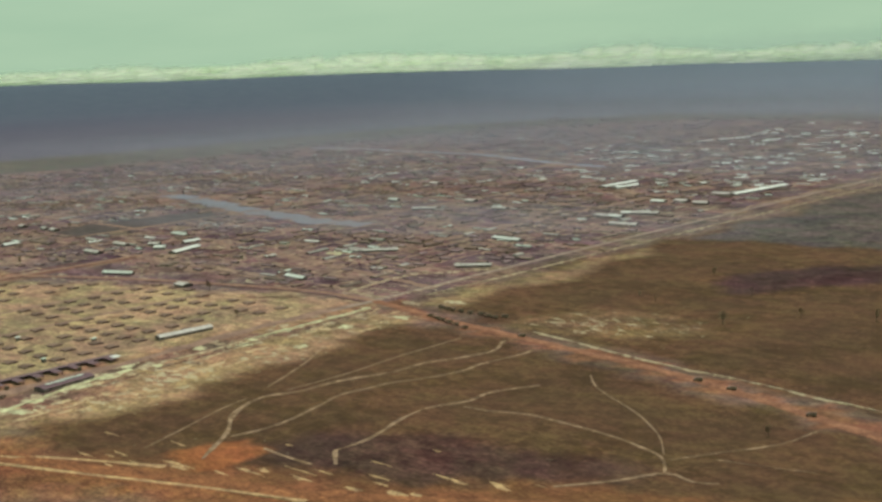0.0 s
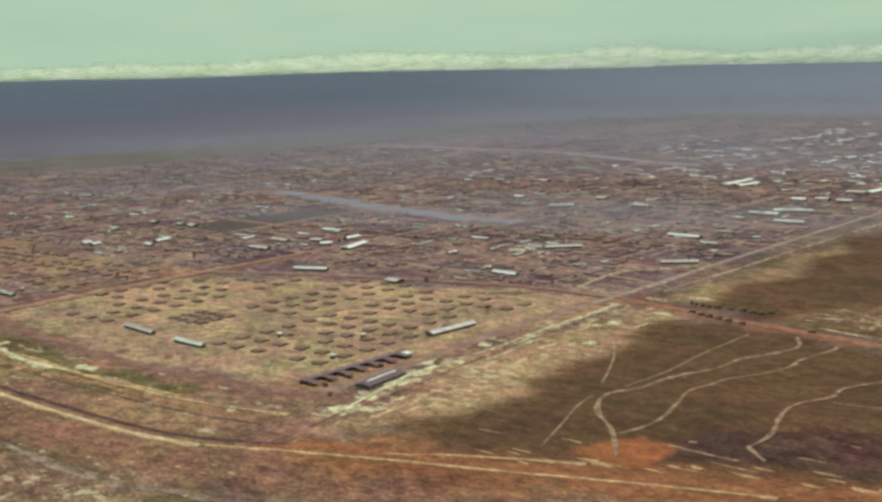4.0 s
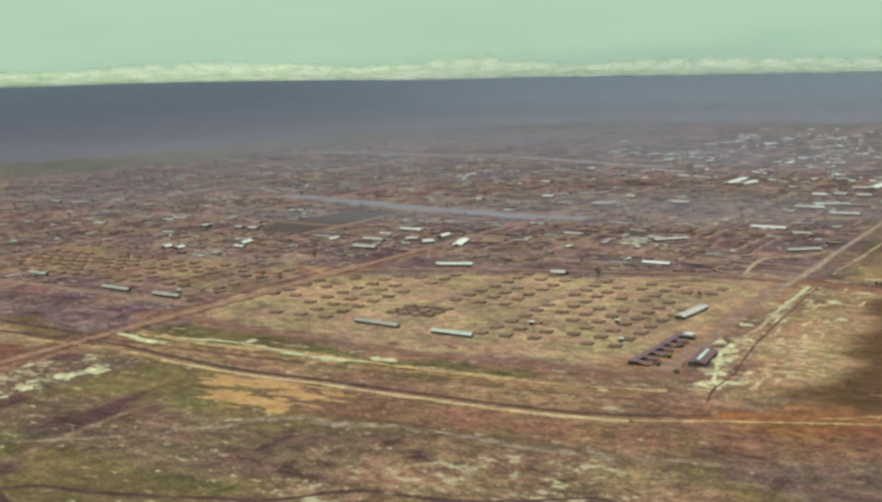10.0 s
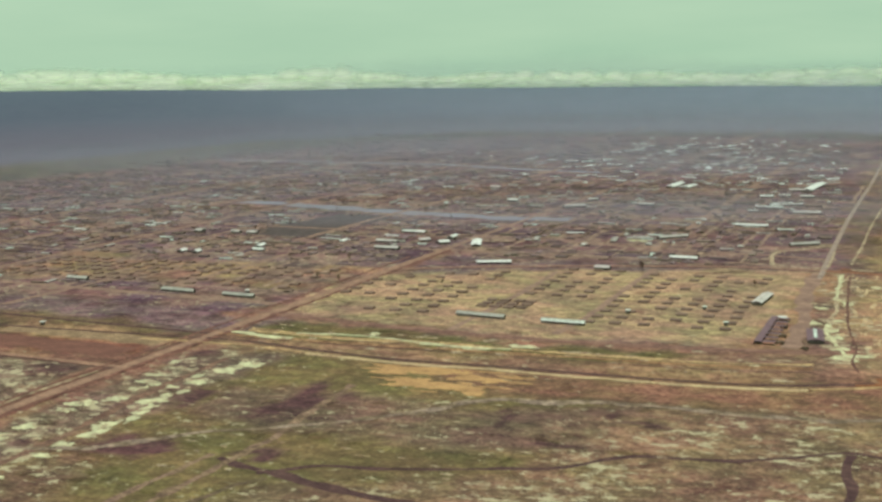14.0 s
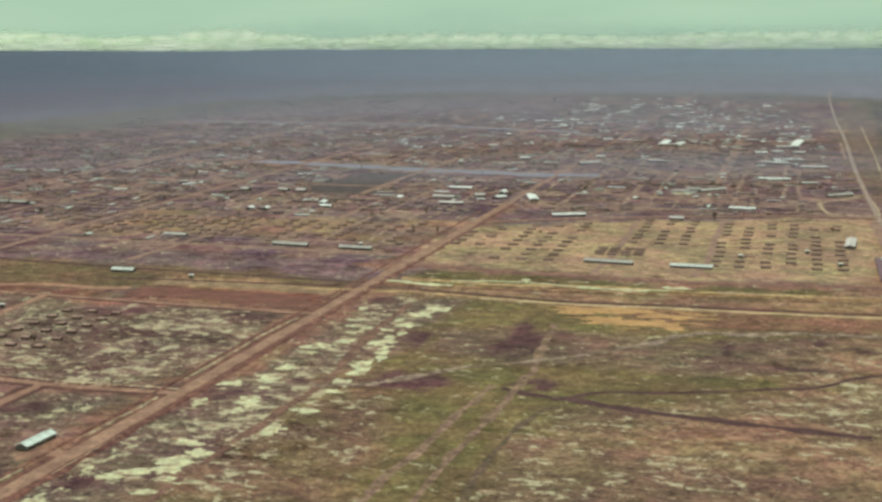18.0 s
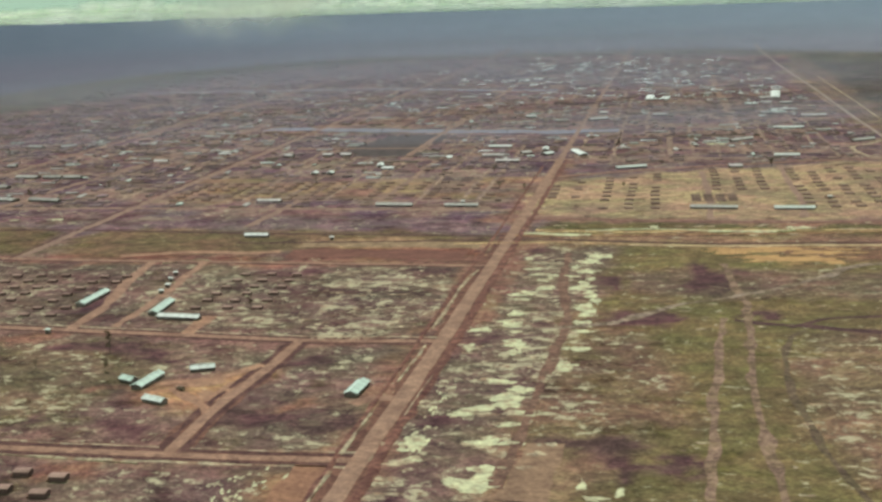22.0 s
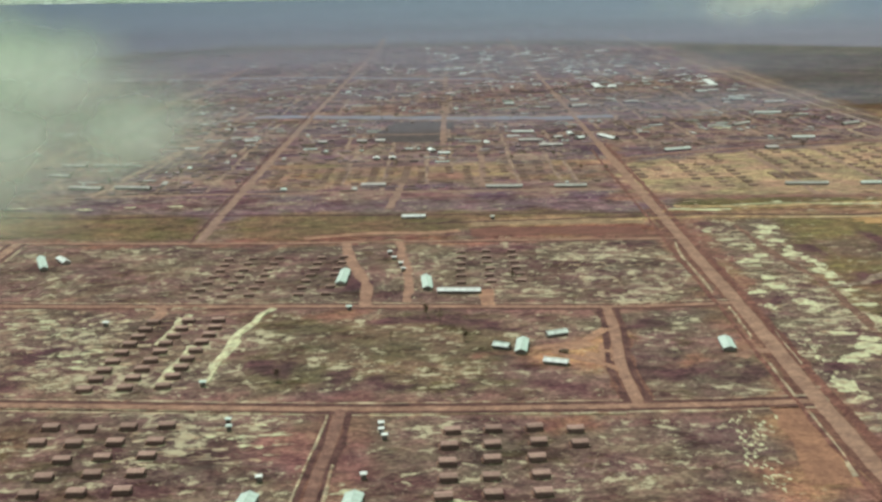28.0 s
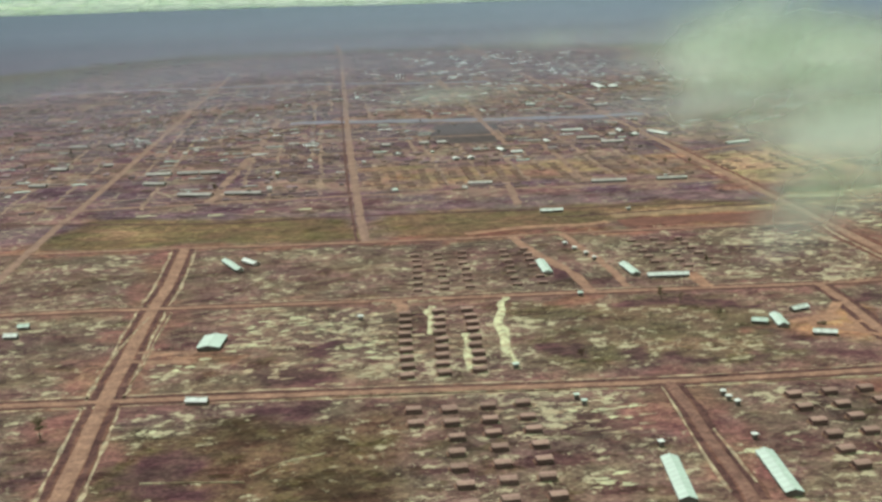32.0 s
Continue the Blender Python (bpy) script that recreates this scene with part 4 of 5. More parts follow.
white = [(-697, -90, 6, 3.5), (-691, -84, 8, 5), (-684, -75, 7, 8), (-681, -66, 6, 5), (-678, -88, 7, 3), (-687, -59, 7, 3.5), (-701, 3, 5, 5), (-662, -21, 7, 4), (-709, -115, 4, 7), (-707, -126, 4, 3), (-690, -143, 11, 7), (-691, -114, 6, 4), (-681, -112, 6, 5), (-659, -142, 1.6, 5), (-655, -150, 5, 2.2), (-649, -146, 2, 4), (-682, -98, 6, 3), (-413, 212, 7, 8), (-431, 280, 6, 8), (-418, 252, 5, 7), (-416, 229, 6, 8), (-420, 267, 5, 7), (-405, 218, 6, 5), (-415, 333, 4, 10), (-390, 412, 6, 4), (-400, 384, 5, 6), (-391, 452, 7, 4), (-389, 345, 4, 4), (-688, -58, 5, 4), (-685, -134, 6, 6), (-708, -112, 4, 8), (-687, -113, 6, 5), (-564, 538, 9, 14), (-987, 240, 7, 4), (-1016, 240, 5, 3), (-1085, 249, 9, 3), (-1043, 238, 8, 3), (-1148, 257, 6, 4), (-973, 229, 4, 3), (-552, 195, 8, 6), (-626, 200, 4, 4), (-703, -20, 3, 6), (-688, 49, 6, 4)]
for line in ([(-691, 128), (-681, 90), (-683, 66), (-690, 50)], [(-656, 134), (-663, 107), (-663, 77), (-658, 52), (-660, 30)], [(-692, 40), (-690, 0), (-688, -40)], [(-660, 25), (-663, -10), (-668, -45)]):
    p = smooth_line(line, 5.5)
    for x, y in p:
        if r.random() < 0.55:
            white.append((x + r.gauss(0, 2.2), y + r.gauss(0, 1.5), r.uniform(3, 7), r.uniform(3, 7)))
for x, y in smooth_line([(-757, -176), (-752, -160), (-745, -145), (-744, -136)], 3):
    white.append((x + r.gauss(0, 2), y + r.gauss(0, 1.5), r.uniform(0.5, 1.2), r.uniform(1.2, 3)))
for x, y, n, reach in ((-1022, -40, 9, 12), (-1012, -15, 9, 12), (-999, -12, 7, 9), (-975, -50, 8, 10), (-1045, -60, 7, 9), (-967, -66, 6, 8), (-920, -195, 6, 8), (-841, -192, 4, 5), (-905, -140, 12, 11), (-874, -181, 4, 4), (-1049, -128, 4, 5), (-940, 10, 5, 9), (-986, -20, 6, 8)):
    for _ in range(n):
        white.append((x + r.gauss(0, reach * 0.6), y + r.gauss(0, reach * 0.45), r.uniform(1.5, 4.5), r.uniform(0.8, 2.4)))
for _ in range(60):
    y = r.uniform(-192, -138)
    white.append((-754 + 0.08 * (y + 140) + r.gauss(0, 3.2), y, r.uniform(0.3, 0.9), r.uniform(0.6, 2.2)))
for x, y in smooth_line([(-420, 420), (-421, 387), (-421, 344), (-420, 310), (-424, 280), (-422, 255), (-416, 230), (-412, 208)], 7):
    if r.random() < 0.6:
        white.append((x + r.gauss(0, 3), y + r.gauss(0, 2), r.uniform(1.5, 5), r.uniform(2, 6)))
for _ in range(40):
    k = r.random()
    white.append((-708 + r.gauss(0, 1.6) + 4 * k, -128 + 70 * k, r.uniform(0.3, 0.9), r.uniform(1, 3.5)))
sand_patches("white_sand_patches", white, WHITE_SAND, "large blotches of white sand", 4)
east = []
for _ in range(120):
    y = r.uniform(-190, 150)
    east.append((-684 + 0.05 * y + r.choice((-16, -2, 6, 14)) + r.gauss(0, 6), y, r.uniform(1.5, 6), r.uniform(0.8, 3)))
for _ in range(150):
    east.append((r.uniform(-650, -420), r.uniform(-150, 130), r.uniform(1, 4), r.uniform(0.5, 1.4)))
sand_patches("bleached_sand_patches", east, SAND, "bright bleached sand patches beside the main road", 1)
west = [(-330 + 74 * r.random(), 432 + 36 * r.random(), r.uniform(2, 7), r.uniform(0.6, 1.6)) for _ in range(26)] + [(-414, 206, 7, 6), (-420, 232, 6, 5), (-427, 262, 6, 7), (-424, 290, 5, 6), (-408, 402, 8, 4), (-410, 440, 10, 4), (-390, 452, 10, 4)]
for _ in range(60):
    y = r.uniform(225, 420)
    west.append((-412 - 0.05 * (y - 225) + r.gauss(0, 6), y, r.uniform(1.5, 5), r.uniform(1.5, 5)))
for _ in range(120):
    y = r.uniform(-10, 105)
    west.append((r.uniform(-780, -722), y, r.uniform(1.0, 3.5), r.uniform(0.8, 2.2)))
for _ in range(150):
    west.append((r.uniform(-1025, -930), r.uniform(-95, 8), r.uniform(1.2, 5), r.uniform(0.8, 2.6)))
for _ in range(70):
    west.append((r.uniform(-945, -892), r.uniform(-160, -125), r.uniform(1.2, 6), r.uniform(0.6, 1.6)))
for _ in range(60):
    x = r.uniform(-700, -420)
    west.append((x, 188 + r.gauss(0, 12), r.uniform(1.5, 6), r.uniform(1, 3)))
sand_patches("pale_sand_patches", west, SAND, "scattered pale patches of bare sand", 2)
verge = [(-283, 225, 5, 1.4), (-277, 228, 4, 1.6), (-262, 230, 5, 1.4), (-242, 233, 5, 1.5), (-229, 238, 6, 2.0), (-223, 240, 4, 1.6), (-219, 255, 4, 1.5), (-207, 259, 5, 1.3), (-303, 214, 6, 1.4)]
for _ in range(6):
    k = r.random()
    verge.append((-410 + 240 * k, 192 + 75 * k + 45 * k * k + r.gauss(0, 9), r.uniform(2, 7), r.uniform(0.5, 1.3)))
for x, y in smooth_line([(-345, 198), (-324, 206), (-284, 224), (-245, 242), (-194, 266)], 4.0):
    if r.random() < 0.4:
        verge.append((x + r.gauss(0, 3), y + r.gauss(0, 3), r.uniform(3, 9), r.uniform(0.4, 1.1)))
sand_patches("ochre_patches", [(-590, 140, 14, 8), (-572, 143, 14, 9), (-553, 136, 15, 8), (-560, 122, 15, 8), (-578, 125, 13, 8), (-540, 141, 8, 4), (-548, 116, 7, 6), (-598, 140, 8, 3), (-596, 147, 10, 1.2), (-583, 150, 14, 1.2), (-551, 147, 12, 1.3), (-538, 142, 12, 1.0), (-534, 134, 11, 1.1), (-594, 133, 10, 1.2), (-591, 126, 9, 1.1), (-541, 125, 11, 1.2), (-584, 117, 10, 1.3), (-566, 112, 9, 1.4)], OCHRE_EARTH, "broad jagged patch of bare ochre earth", 6, "earth")
sand_patches("yard_patches", [(-790, -62, 12, 6), (-783, -76, 8, 7), (-800, -62, 9, 3), (-779, -66, 5, 13), (-1045, -50, 9, 4), (-1056, -44, 8, 3)], YARD, "bare ochre yard between the sheds", 7, "earth")
edge = []
for _ in range(60):
    y = r.uniform(212, 420)
    edge.append((-398 - 0.04 * (y - 212) + r.gauss(0, 9), y, r.uniform(0.8, 2.4), r.uniform(2, 8)))
sand_patches("field_edge_sand", edge, STRAW, "streaks of straw-yellow sand at the edge of the field", 8)
sand_patches("verge_sand_patches", verge, SPOIL, "streaks of yellow sand along the laterite track", 3)


# ---- buildings ----
def empty(name, label, category, group=""):
    e = new(name)
    return tagged(e, label, category, group)


def wall_panel(a, b, h0, h1=None, thick=0.12):
    """An upright wall from a to b; with h1 its top is a gable that reaches h1 in the middle."""
    a, b = Vector(a), Vector(b)
    d = (b - a).normalized()
    n = Vector((-d.y, d.x)) * thick / 2
    outline = [(a, 0), (b, 0), (b, h0)] + ([((a + b) / 2, h1)] if h1 else []) + [(a, h0)]
    verts = [(p.x + s * n.x, p.y + s * n.y, z) for s in (-1, 1) for p, z in outline]
    k = len(outline)
    faces = [tuple(range(k - 1, -1, -1)), tuple(range(k, 2 * k))] + [(i, (i + 1) % k, (i + 1) % k + k, i + k) for i in range(k)]
    return mesh_of("wall", verts, faces)


PANELS = {}


def roof_panel(run, length):
    """A ribbed tin sheet that slopes down along +x from the ridge."""
    key = (round(run, 2), round(length, 2))
    if key not in PANELS:
        verts, faces, n = [], [], 6
        for i in range(n + 1):
            y = -length / 2 + length * i / n
            z = 0.05 if i % 2 else 0.0
            verts += [(0, y, z), (run, y, z), (run, y, z - 0.05), (0, y, z - 0.05)]
        for i in range(n):
            a, b = 4 * i, 4 * i + 4
            faces += [(a, a + 1, b + 1, b), (a + 2, a + 3, b + 3, b + 2), (a + 1, a + 2, b + 2, b + 1), (a + 3, a, b, b + 3)]
        faces += [(3, 2, 1, 0), (4 * n, 4 * n + 1, 4 * n + 2, 4 * n + 3)]
        PANELS[key] = mesh_of("roof_panel", verts, faces)
    return PANELS[key]


def shed(x, y, length, width, heading, roof, label, wall_h=1.35, rise=0.75, walls=BOARD, doors=2, name="shed", group="", step=3.0):
    """A gabled shed whose ridge runs at the heading (degrees from +y), roofed with tin sheets."""
    e = empty(name, label, "shed", group)
    e.matrix_world = pose(x, y, 0, 0, 0, heading)
    w, h = width / 2, length / 2
    for a, b, top in (((-w, -h), (-w, h), None), ((w, h), (w, -h), None), ((-w + 0.07, -h), (w - 0.07, -h), wall_h + rise), ((w - 0.07, h), (-w + 0.07, h), wall_h + rise)):
        part("wall", wall_panel(a, b, wall_h, top), walls, e)
    n = max(2, round(length / step))
    slope = math.degrees(math.atan2(rise, w))
    run = math.hypot(w + 0.45, rise * (w + 0.45) / w)
    for s in (0, 180):
        for i in range(n):
            yy = (i + 0.5) / n * (length + 0.6) - (length + 0.6) / 2
            me = roof_panel(run, (length + 0.6) / n - 0.04)
            ob = part("roof_panel", me, None, e)
            if not me.materials:
                me.materials.append(roof)
            ob.material_slots[0].link = "OBJECT"
            ob.material_slots[0].material = roof
            ob.matrix_local = pose(0, yy, wall_h + rise + 0.1, 0, 0, s) @ pose(0, 0, 0, 0, slope, 0)
    part("ridge_cap", box_mesh(-0.22, -h - 0.3, wall_h + rise + 0.12, 0.22, h + 0.3, wall_h + rise + 0.22, bevel=0.04), roof, e)
    for i in range(doors):
        yy = (i + 0.5) / doors * length - h
        part("door", box_mesh(-w - 0.12, yy - 0.6, 0, -w - 0.065, yy + 0.6, 1.3), SCREEN, e, "dark door opening panel")
    part("gable_door", box_mesh(-0.9, -h - 0.13, 0, 0.9, -h - 0.065, 1.6), SCREEN, e, "dark double door")
    n = max(2, int(length / 5))
    for i in range(n):
        yy = (i + 0.5) / n * length - h
        part("window", box_mesh(w + 0.065, yy - 0.7, 0.5, w + 0.12, yy + 0.7, 1.15), SCREEN, e, "dark screened window")
    return e


def lean_hut(x, y, width, depth, heading, roof, label, h=1.5):
    """A small flat hut with a slightly sloping sheet roof."""
    e = empty("hut", label, "hut")
    e.matrix_world = pose(x, y, 0, 0, 0, heading)
    w, d = width / 2, depth / 2
    for a, b in (((-w, -d), (w, -d)), ((w, -d + 0.07), (w, d - 0.07)), ((w, d), (-w, d)), ((-w, d - 0.07), (-w, -d + 0.07))):
        part("wall", wall_panel(a, b, h), BOARD, e)
    ob = part("roof", box_mesh(-w - 0.35, -d - 0.35, 0, w + 0.35, d + 0.35, 0.14, bevel=0.03), roof, e)
    ob.matrix_local = pose(0, 0, h + 0.12, 3, 0, 0)
    part("door", box_mesh(-0.45, -d - 0.12, 0, 0.45, -d - 0.065, 1.4), SCREEN, e, "dark door")
    return e


SHEDS = [
    # ridge start, ridge end, width, roof, words
    ((-898, -182), (-903, -214), 6.0, TIN, "long shed with a pale green tin roof beside the dirt road"),
    ((-870, -184), (-874, -216), 6.2, TIN, "long shed with a pale green patched tin roof"),
    ((-1033, -26), (-1036, -44), 12.0, TIN, "broad shed with a bright pale tin roof"),
    ((-1041, -101), (-1033, -103), 4.4, TIN_WHITE, "small shed with a pale roof beside the road"),
    ((-1120, -5), (-1114, -6), 4.0, TIN_WHITE, "small white-roofed shed in dry scrub"),
    ((-1117, 8), (-1112, 8), 4.0, TIN, "small pale-roofed shed in scrub"),
    ((-821, -60), (-815, -63), 4.6, TIN, "short shed with a pale tin roof beside a larger one"),
    ((-812, -71), (-809, -54), 5.4, TIN, "shed with a pale green tin roof on red earth"),
    ((-800, -50), (-791, -47), 4.0, TIN_WHITE, "narrow shed with a pale roof at a dirt yard"),
    ((-805, -80), (-796, -84), 4.2, TIN_WHITE, "narrow shed with a white roof at a dirt yard"),
    ((-734, -61), (-736, -76), 5.8, TIN, "lone shed with a pale green tin roof near the main road"),
    ((-842, 46), (-842, 22), 5.4, TIN, "long shed forming an angle with its neighbour"),
    ((-839, 20), (-818, 17), 5.0, TIN_WHITE, "long white-roofed shed on bare ground"),
    ((-879, 63), (-881, 36), 5.6, TIN, "long shed with a pale green roof between dirt tracks"),
    ((-851, 184), (-836, 183), 4.6, TIN_WHITE, "bright white-roofed shed on the grass strip"),
    ((-605, 254), (-575, 250), 3.6, TIN_MUTED, "very long low shed along the tent camp"),
    ((-558, 248), (-533, 246), 3.6, TIN_WHITE, "very long low white-roofed shed along the tent camp"),
    ((-460, 316), (-456, 348), 7.0, TIN_MUTED, "broad shed at the edge of the tent camp"),
    ((-795, 274), (-769, 271), 3.6, TIN_MUTED, "long low shed with a pale roof"),
    ((-751, 269), (-728, 267), 3.6, TIN_MUTED, "long low shed with a pale roof"),
    ((-749, 537), (-728, 536), 6.0, TIN_WHITE, "long white-roofed shed far inside the camp"),
    ((-749, 485), (-730, 484), 6.0, TIN_MUTED, "long pale-roofed shed far inside the camp"),
    ((-677, 507), (-668, 476), 9.0, TIN_WHITE, "large white-roofed hall beside the main road"),
    ((-700, 525), (-700, 510), 6.0, TIN_WHITE, "small white-roofed shed beside the main road"),
    ((-865, 411), (-865, 403), 6.0, TIN_WHITE, "small bright white-roofed shed"),
    ((-853, 411), (-853, 403), 6.0, TIN_WHITE, "small bright white-roofed shed"),
    ((-823, 450), (-821, 435), 6.0, TIN_WHITE, "bright white-roofed shed in a cluster"),
    ((-818, 425), (-808, 424), 6.0, TIN_WHITE, "bright white-roofed shed in a cluster"),
    ((-529, 459), (-509, 457), 5.6, TIN_WHITE, "long white-roofed shed north of the tents"),
    ((-507, 629), (-479, 626), 6.0, TIN_WHITE, "long white-roofed shed far inside the camp"),
    ((-603, 905), (-599, 963), 12.0, TIN_WHITE, "large pale hall far inside the camp"),
    ((-588, 905), (-582, 938), 12.0, TIN_WHITE, "large pale hall far inside the camp"),
    ((-468, 895), (-456, 982), 13.0, TIN_WHITE, "very large white hall far inside the camp"),
    ((-876, 293), (-858, 291), 4.6, TIN_MUTED, "low pale-roofed shed near the tents"),
    ((-1034, 109), (-1025, 82), 4.6, TIN, "pale-roofed shed on bare ground"),
    ((-1024, 106), (-1017, 94), 4.6, TIN_WHITE, "white-roofed shed on bare ground"),
    ((-646, 408), (-622, 416), 5.0, TIN_WHITE, "white-roofed shed beside the convoy road"),
    ((-552, 544), (-531, 561), 5.0, TIN_MUTED, "pale-roofed shed inside the camp"),
    ((-459, 531), (-438, 544), 5.0, TIN_MUTED, "pale-roofed shed inside the camp"),
]
def far_shed(x, y, length, width, heading, roof, label, wall_h=1.5, rise=0.8):
    """A plain gabled shed that is only seen from far off."""
    e = empty("shed", label, "shed", "bright sheds of the inner camp")
    e.matrix_world = pose(x, y, 0, 0, 0, heading)
    w, h = width / 2, length / 2
    outline = ((-w, 0), (w, 0), (w, wall_h), (0, wall_h + rise), (-w, wall_h))
    verts = [(u, v, z) for v in (-h, h) for u, z in outline]
    part("wall", mesh_of("wall", verts, [(0, 1, 2, 3, 4), (9, 8, 7, 6, 5)] + [(i + 5, (i + 1) % 5 + 5, (i + 1) % 5, i) for i in range(5)]), BOARD, e)
    run = w + 0.4
    for side in (-1, 1):
        low = wall_h + rise - rise * run / w
        verts = [(side * u, v, z + t) for t in (0.05, 0.15) for u, z in ((0.02, wall_h + rise), (run, low)) for v in (-h - 0.3, h + 0.3)]
        faces = [(0, 1, 3, 2), (4, 6, 7, 5), (0, 2, 6, 4), (1, 5, 7, 3), (0, 4, 5, 1), (2, 3, 7, 6)]
        part("roof_slope", mesh_of("roof_slope", verts, faces if side < 0 else [f[::-1] for f in faces]), roof, e)
    part("ridge_cap", box_mesh(-0.25, -h - 0.3, wall_h + rise + 0.16, 0.25, h + 0.3, wall_h + rise + 0.26, bevel=0.04), roof, e)
    part("gable_door", box_mesh(-0.9, -h - 0.13, 0, 0.9, -h - 0.065, 1.5), SCREEN, e, "dark double door")


FAR_SHEDS = [  # ends of each ridge
    (-1183, 597, -1168, 592), (-1139, 471, -1132, 472), (-1178, 465, -1166, 462), (-1181, 387, -1169, 384), (-1098, 367, -1083, 363), (-1100, 411, -1082, 408), (-1077, 408, -1062, 406), (-1060, 406, -1046, 405), (-1070, 314, -1048, 306), (-1039, 309, -1015, 302), (-913, 503, -906, 502), (-1149, 590, -1138, 598),
    (-506, 838, -494, 838), (-490, 848, -479, 848), (-470, 842, -458, 843), (-484, 771, -464, 777), (-494, 750, -479, 750), (-468, 717, -446, 718), (-484, 900, -469, 901), (-786, 879, -776, 879), (-731, 761, -721, 761), (-667, 721, -650, 731), (-658, 782, -649, 782), (-605, 752, -591, 752), (-491, 767, -473, 779), (-502, 750, -490, 750), (-768, 1380, -756, 1400), (-753, 1410, -745, 1432), (-744, 1437, -734, 1460), (-747, 1505, -737, 1508), (-686, 1466, -671, 1476), (-643, 1489, -628, 1500), (-624, 1505, -610, 1513), (-856, 1252, -843, 1254), (-821, 1237, -808, 1237), (-794, 1227, -776, 1224), (-770, 1222, -755, 1220), (-1062, 1379, -1050, 1380), (-912, 1432, -896, 1432), (-612, 1135, -604, 1136), (-599, 1131, -590, 1133), (-653, 1210, -641, 1210), (-735, 453, -717, 452), (-718, 494, -711, 498), (-700, 486, -694, 491), (-881, 504, -873, 503), (-866, 503, -858, 503), (-566, 408, -557, 408),
]
HUTS = [
    ((-897, -173), TIN_WHITE), ((-868, -174), TIN_WHITE), ((-863, -136), TIN_WHITE), ((-863, -141), TIN_WHITE), ((-862, -146), TIN_WHITE),
    ((-974, -15), TIN_WHITE), ((-924, -92), TIN), ((-911, -128), TIN), ((-910, -134), TIN), ((-740, 279), TIN_WHITE),
    ((-858, 95), TIN_WHITE), ((-856, 83), TIN_WHITE), ((-853, 71), TIN_WHITE), ((-852, 60), TIN_WHITE), ((-876, -3), TIN), ((-520, 280), TIN_WHITE), ((-484, 299), TIN), ((-799, 174), TIN_WHITE), ((-469, 264), TIN),
]
for a, b, width, roof, words in SHEDS:
    dx, dy = b[0] - a[0], b[1] - a[1]
    shed((a[0] + b[0]) / 2, (a[1] + b[1]) / 2, math.hypot(dx, dy) * 0.88, width * 0.70, math.degrees(math.atan2(-dx, dy)) % 180 - (180 if dy < 0 < dx else 0), roof, words)
for k, (x0, y0, x1, y1) in enumerate(FAR_SHEDS):
    width = (4.5, 5.5, 7.0)[k % 3] if y0 < 700 else (7.0, 8.5, 6.0)[k % 3]
    far_shed((x0 + x1) / 2, (y0 + y1) / 2, math.hypot(x1 - x0, y1 - y0), width, math.degrees(math.atan2(x0 - x1, y1 - y0)), TIN_GREY if x0 < -1000 and y0 < 700 else TIN_MUTED if k % 4 else TIN_WHITE, "dull grey-roofed shed among the crowded huts" if x0 < -1000 and y0 < 700 else "pale-roofed shed greyed for distance haze among the crowded huts" if k % 4 else "white-roofed shed among the crowded huts")
for (x, y), roof in HUTS:
    lean_hut(x, y, *((1.3, 1.2) if y < -120 else (1.7, 1.5)), random.uniform(-8, 8), roof, "small square hut with a white roof" if roof is TIN_WHITE else "small square hut with a pale green roof")


# ---- vehicle shelters at the corner of the tent camp ----
def vehicle_shelter(x, y):
    e = empty("vehicle_shelter", "long dark open shelter with projecting bays", "shelter")
    e.matrix_world = pose(x, y, 0, 0, 0, -3) @ Matrix.Diagonal((1, 1, 0.75, 1))
    part("roof", box_mesh(-3.0, -29, 1.9, 0.2, 29, 2.05, bevel=0.05), TAR, e, "dark flat roof")
    part("back_wall", box_mesh(-3.0, -29, 0, -2.85, 29, 1.88), BOARD, e)
    for i in range(7):
        yy = -27 + i * 8.6
        part("bay_roof", box_mesh(0.22, yy - 1.7, 1.75, 6.4, yy + 1.7, 1.9, bevel=0.04), TAR, e)
        for px in (0.5, 6.1):
            for py in (-1.4, 1.4):
                part("post", box_mesh(px - 0.08, yy + py - 0.08, 0, px + 0.08, yy + py + 0.08, 1.74), BOARD, e)
    part("end_roof", box_mesh(0.22, 25.8, 1.95, 4.5, 29.5, 2.1, bevel=0.04), TIN_WHITE, e, "bright white end roof")


vehicle_shelter(*(-448, 257))
shed(*(-427, 249), 24, 6.8, 4, TAR, "dark-roofed workshop shed with a pale ridge", rise=0.5, wall_h=1.3, doors=0)
part("ridge_sheet", box_mesh(-0.7, -9, 1.98, 0.7, 9, 2.1, bevel=0.03), TIN, [o for o in bpy.data.objects if o.name.startswith("shed") and o.parent is None][-1], "pale tin ridge sheet")


# ---- tents ----
def tent(canvas, length=5.0, width=6.4, wall=1.15, ridge=1.95, full=True):
    """A low tent whose ridge runs along x, with sagging canvas and walls coloured as if in shade."""
    e = empty("tent", "low brown canvas tent with shade painted into the walls", "tent", "camp tents")
    w, h = width / 2, length / 2
    n = 6
    for s in (-1, 1):
        verts, faces = [], []
        for i in range(n + 1):
            along = -h - 0.2 + (length + 0.4) * i / n
            sag = 0.07 if i % 2 else 0.0
            for u in (0.0, 0.5, 1.0):
                verts.append((along, s * u * (w + 0.15), ridge - (ridge - wall) * u - sag * (1 if u == 0.5 else 0.5)))
        k = len(verts)
        verts += [(x, y, z - 0.04) for x, y, z in verts]
        for i in range(n):
            for j in range(2):
                a = 3 * i + j
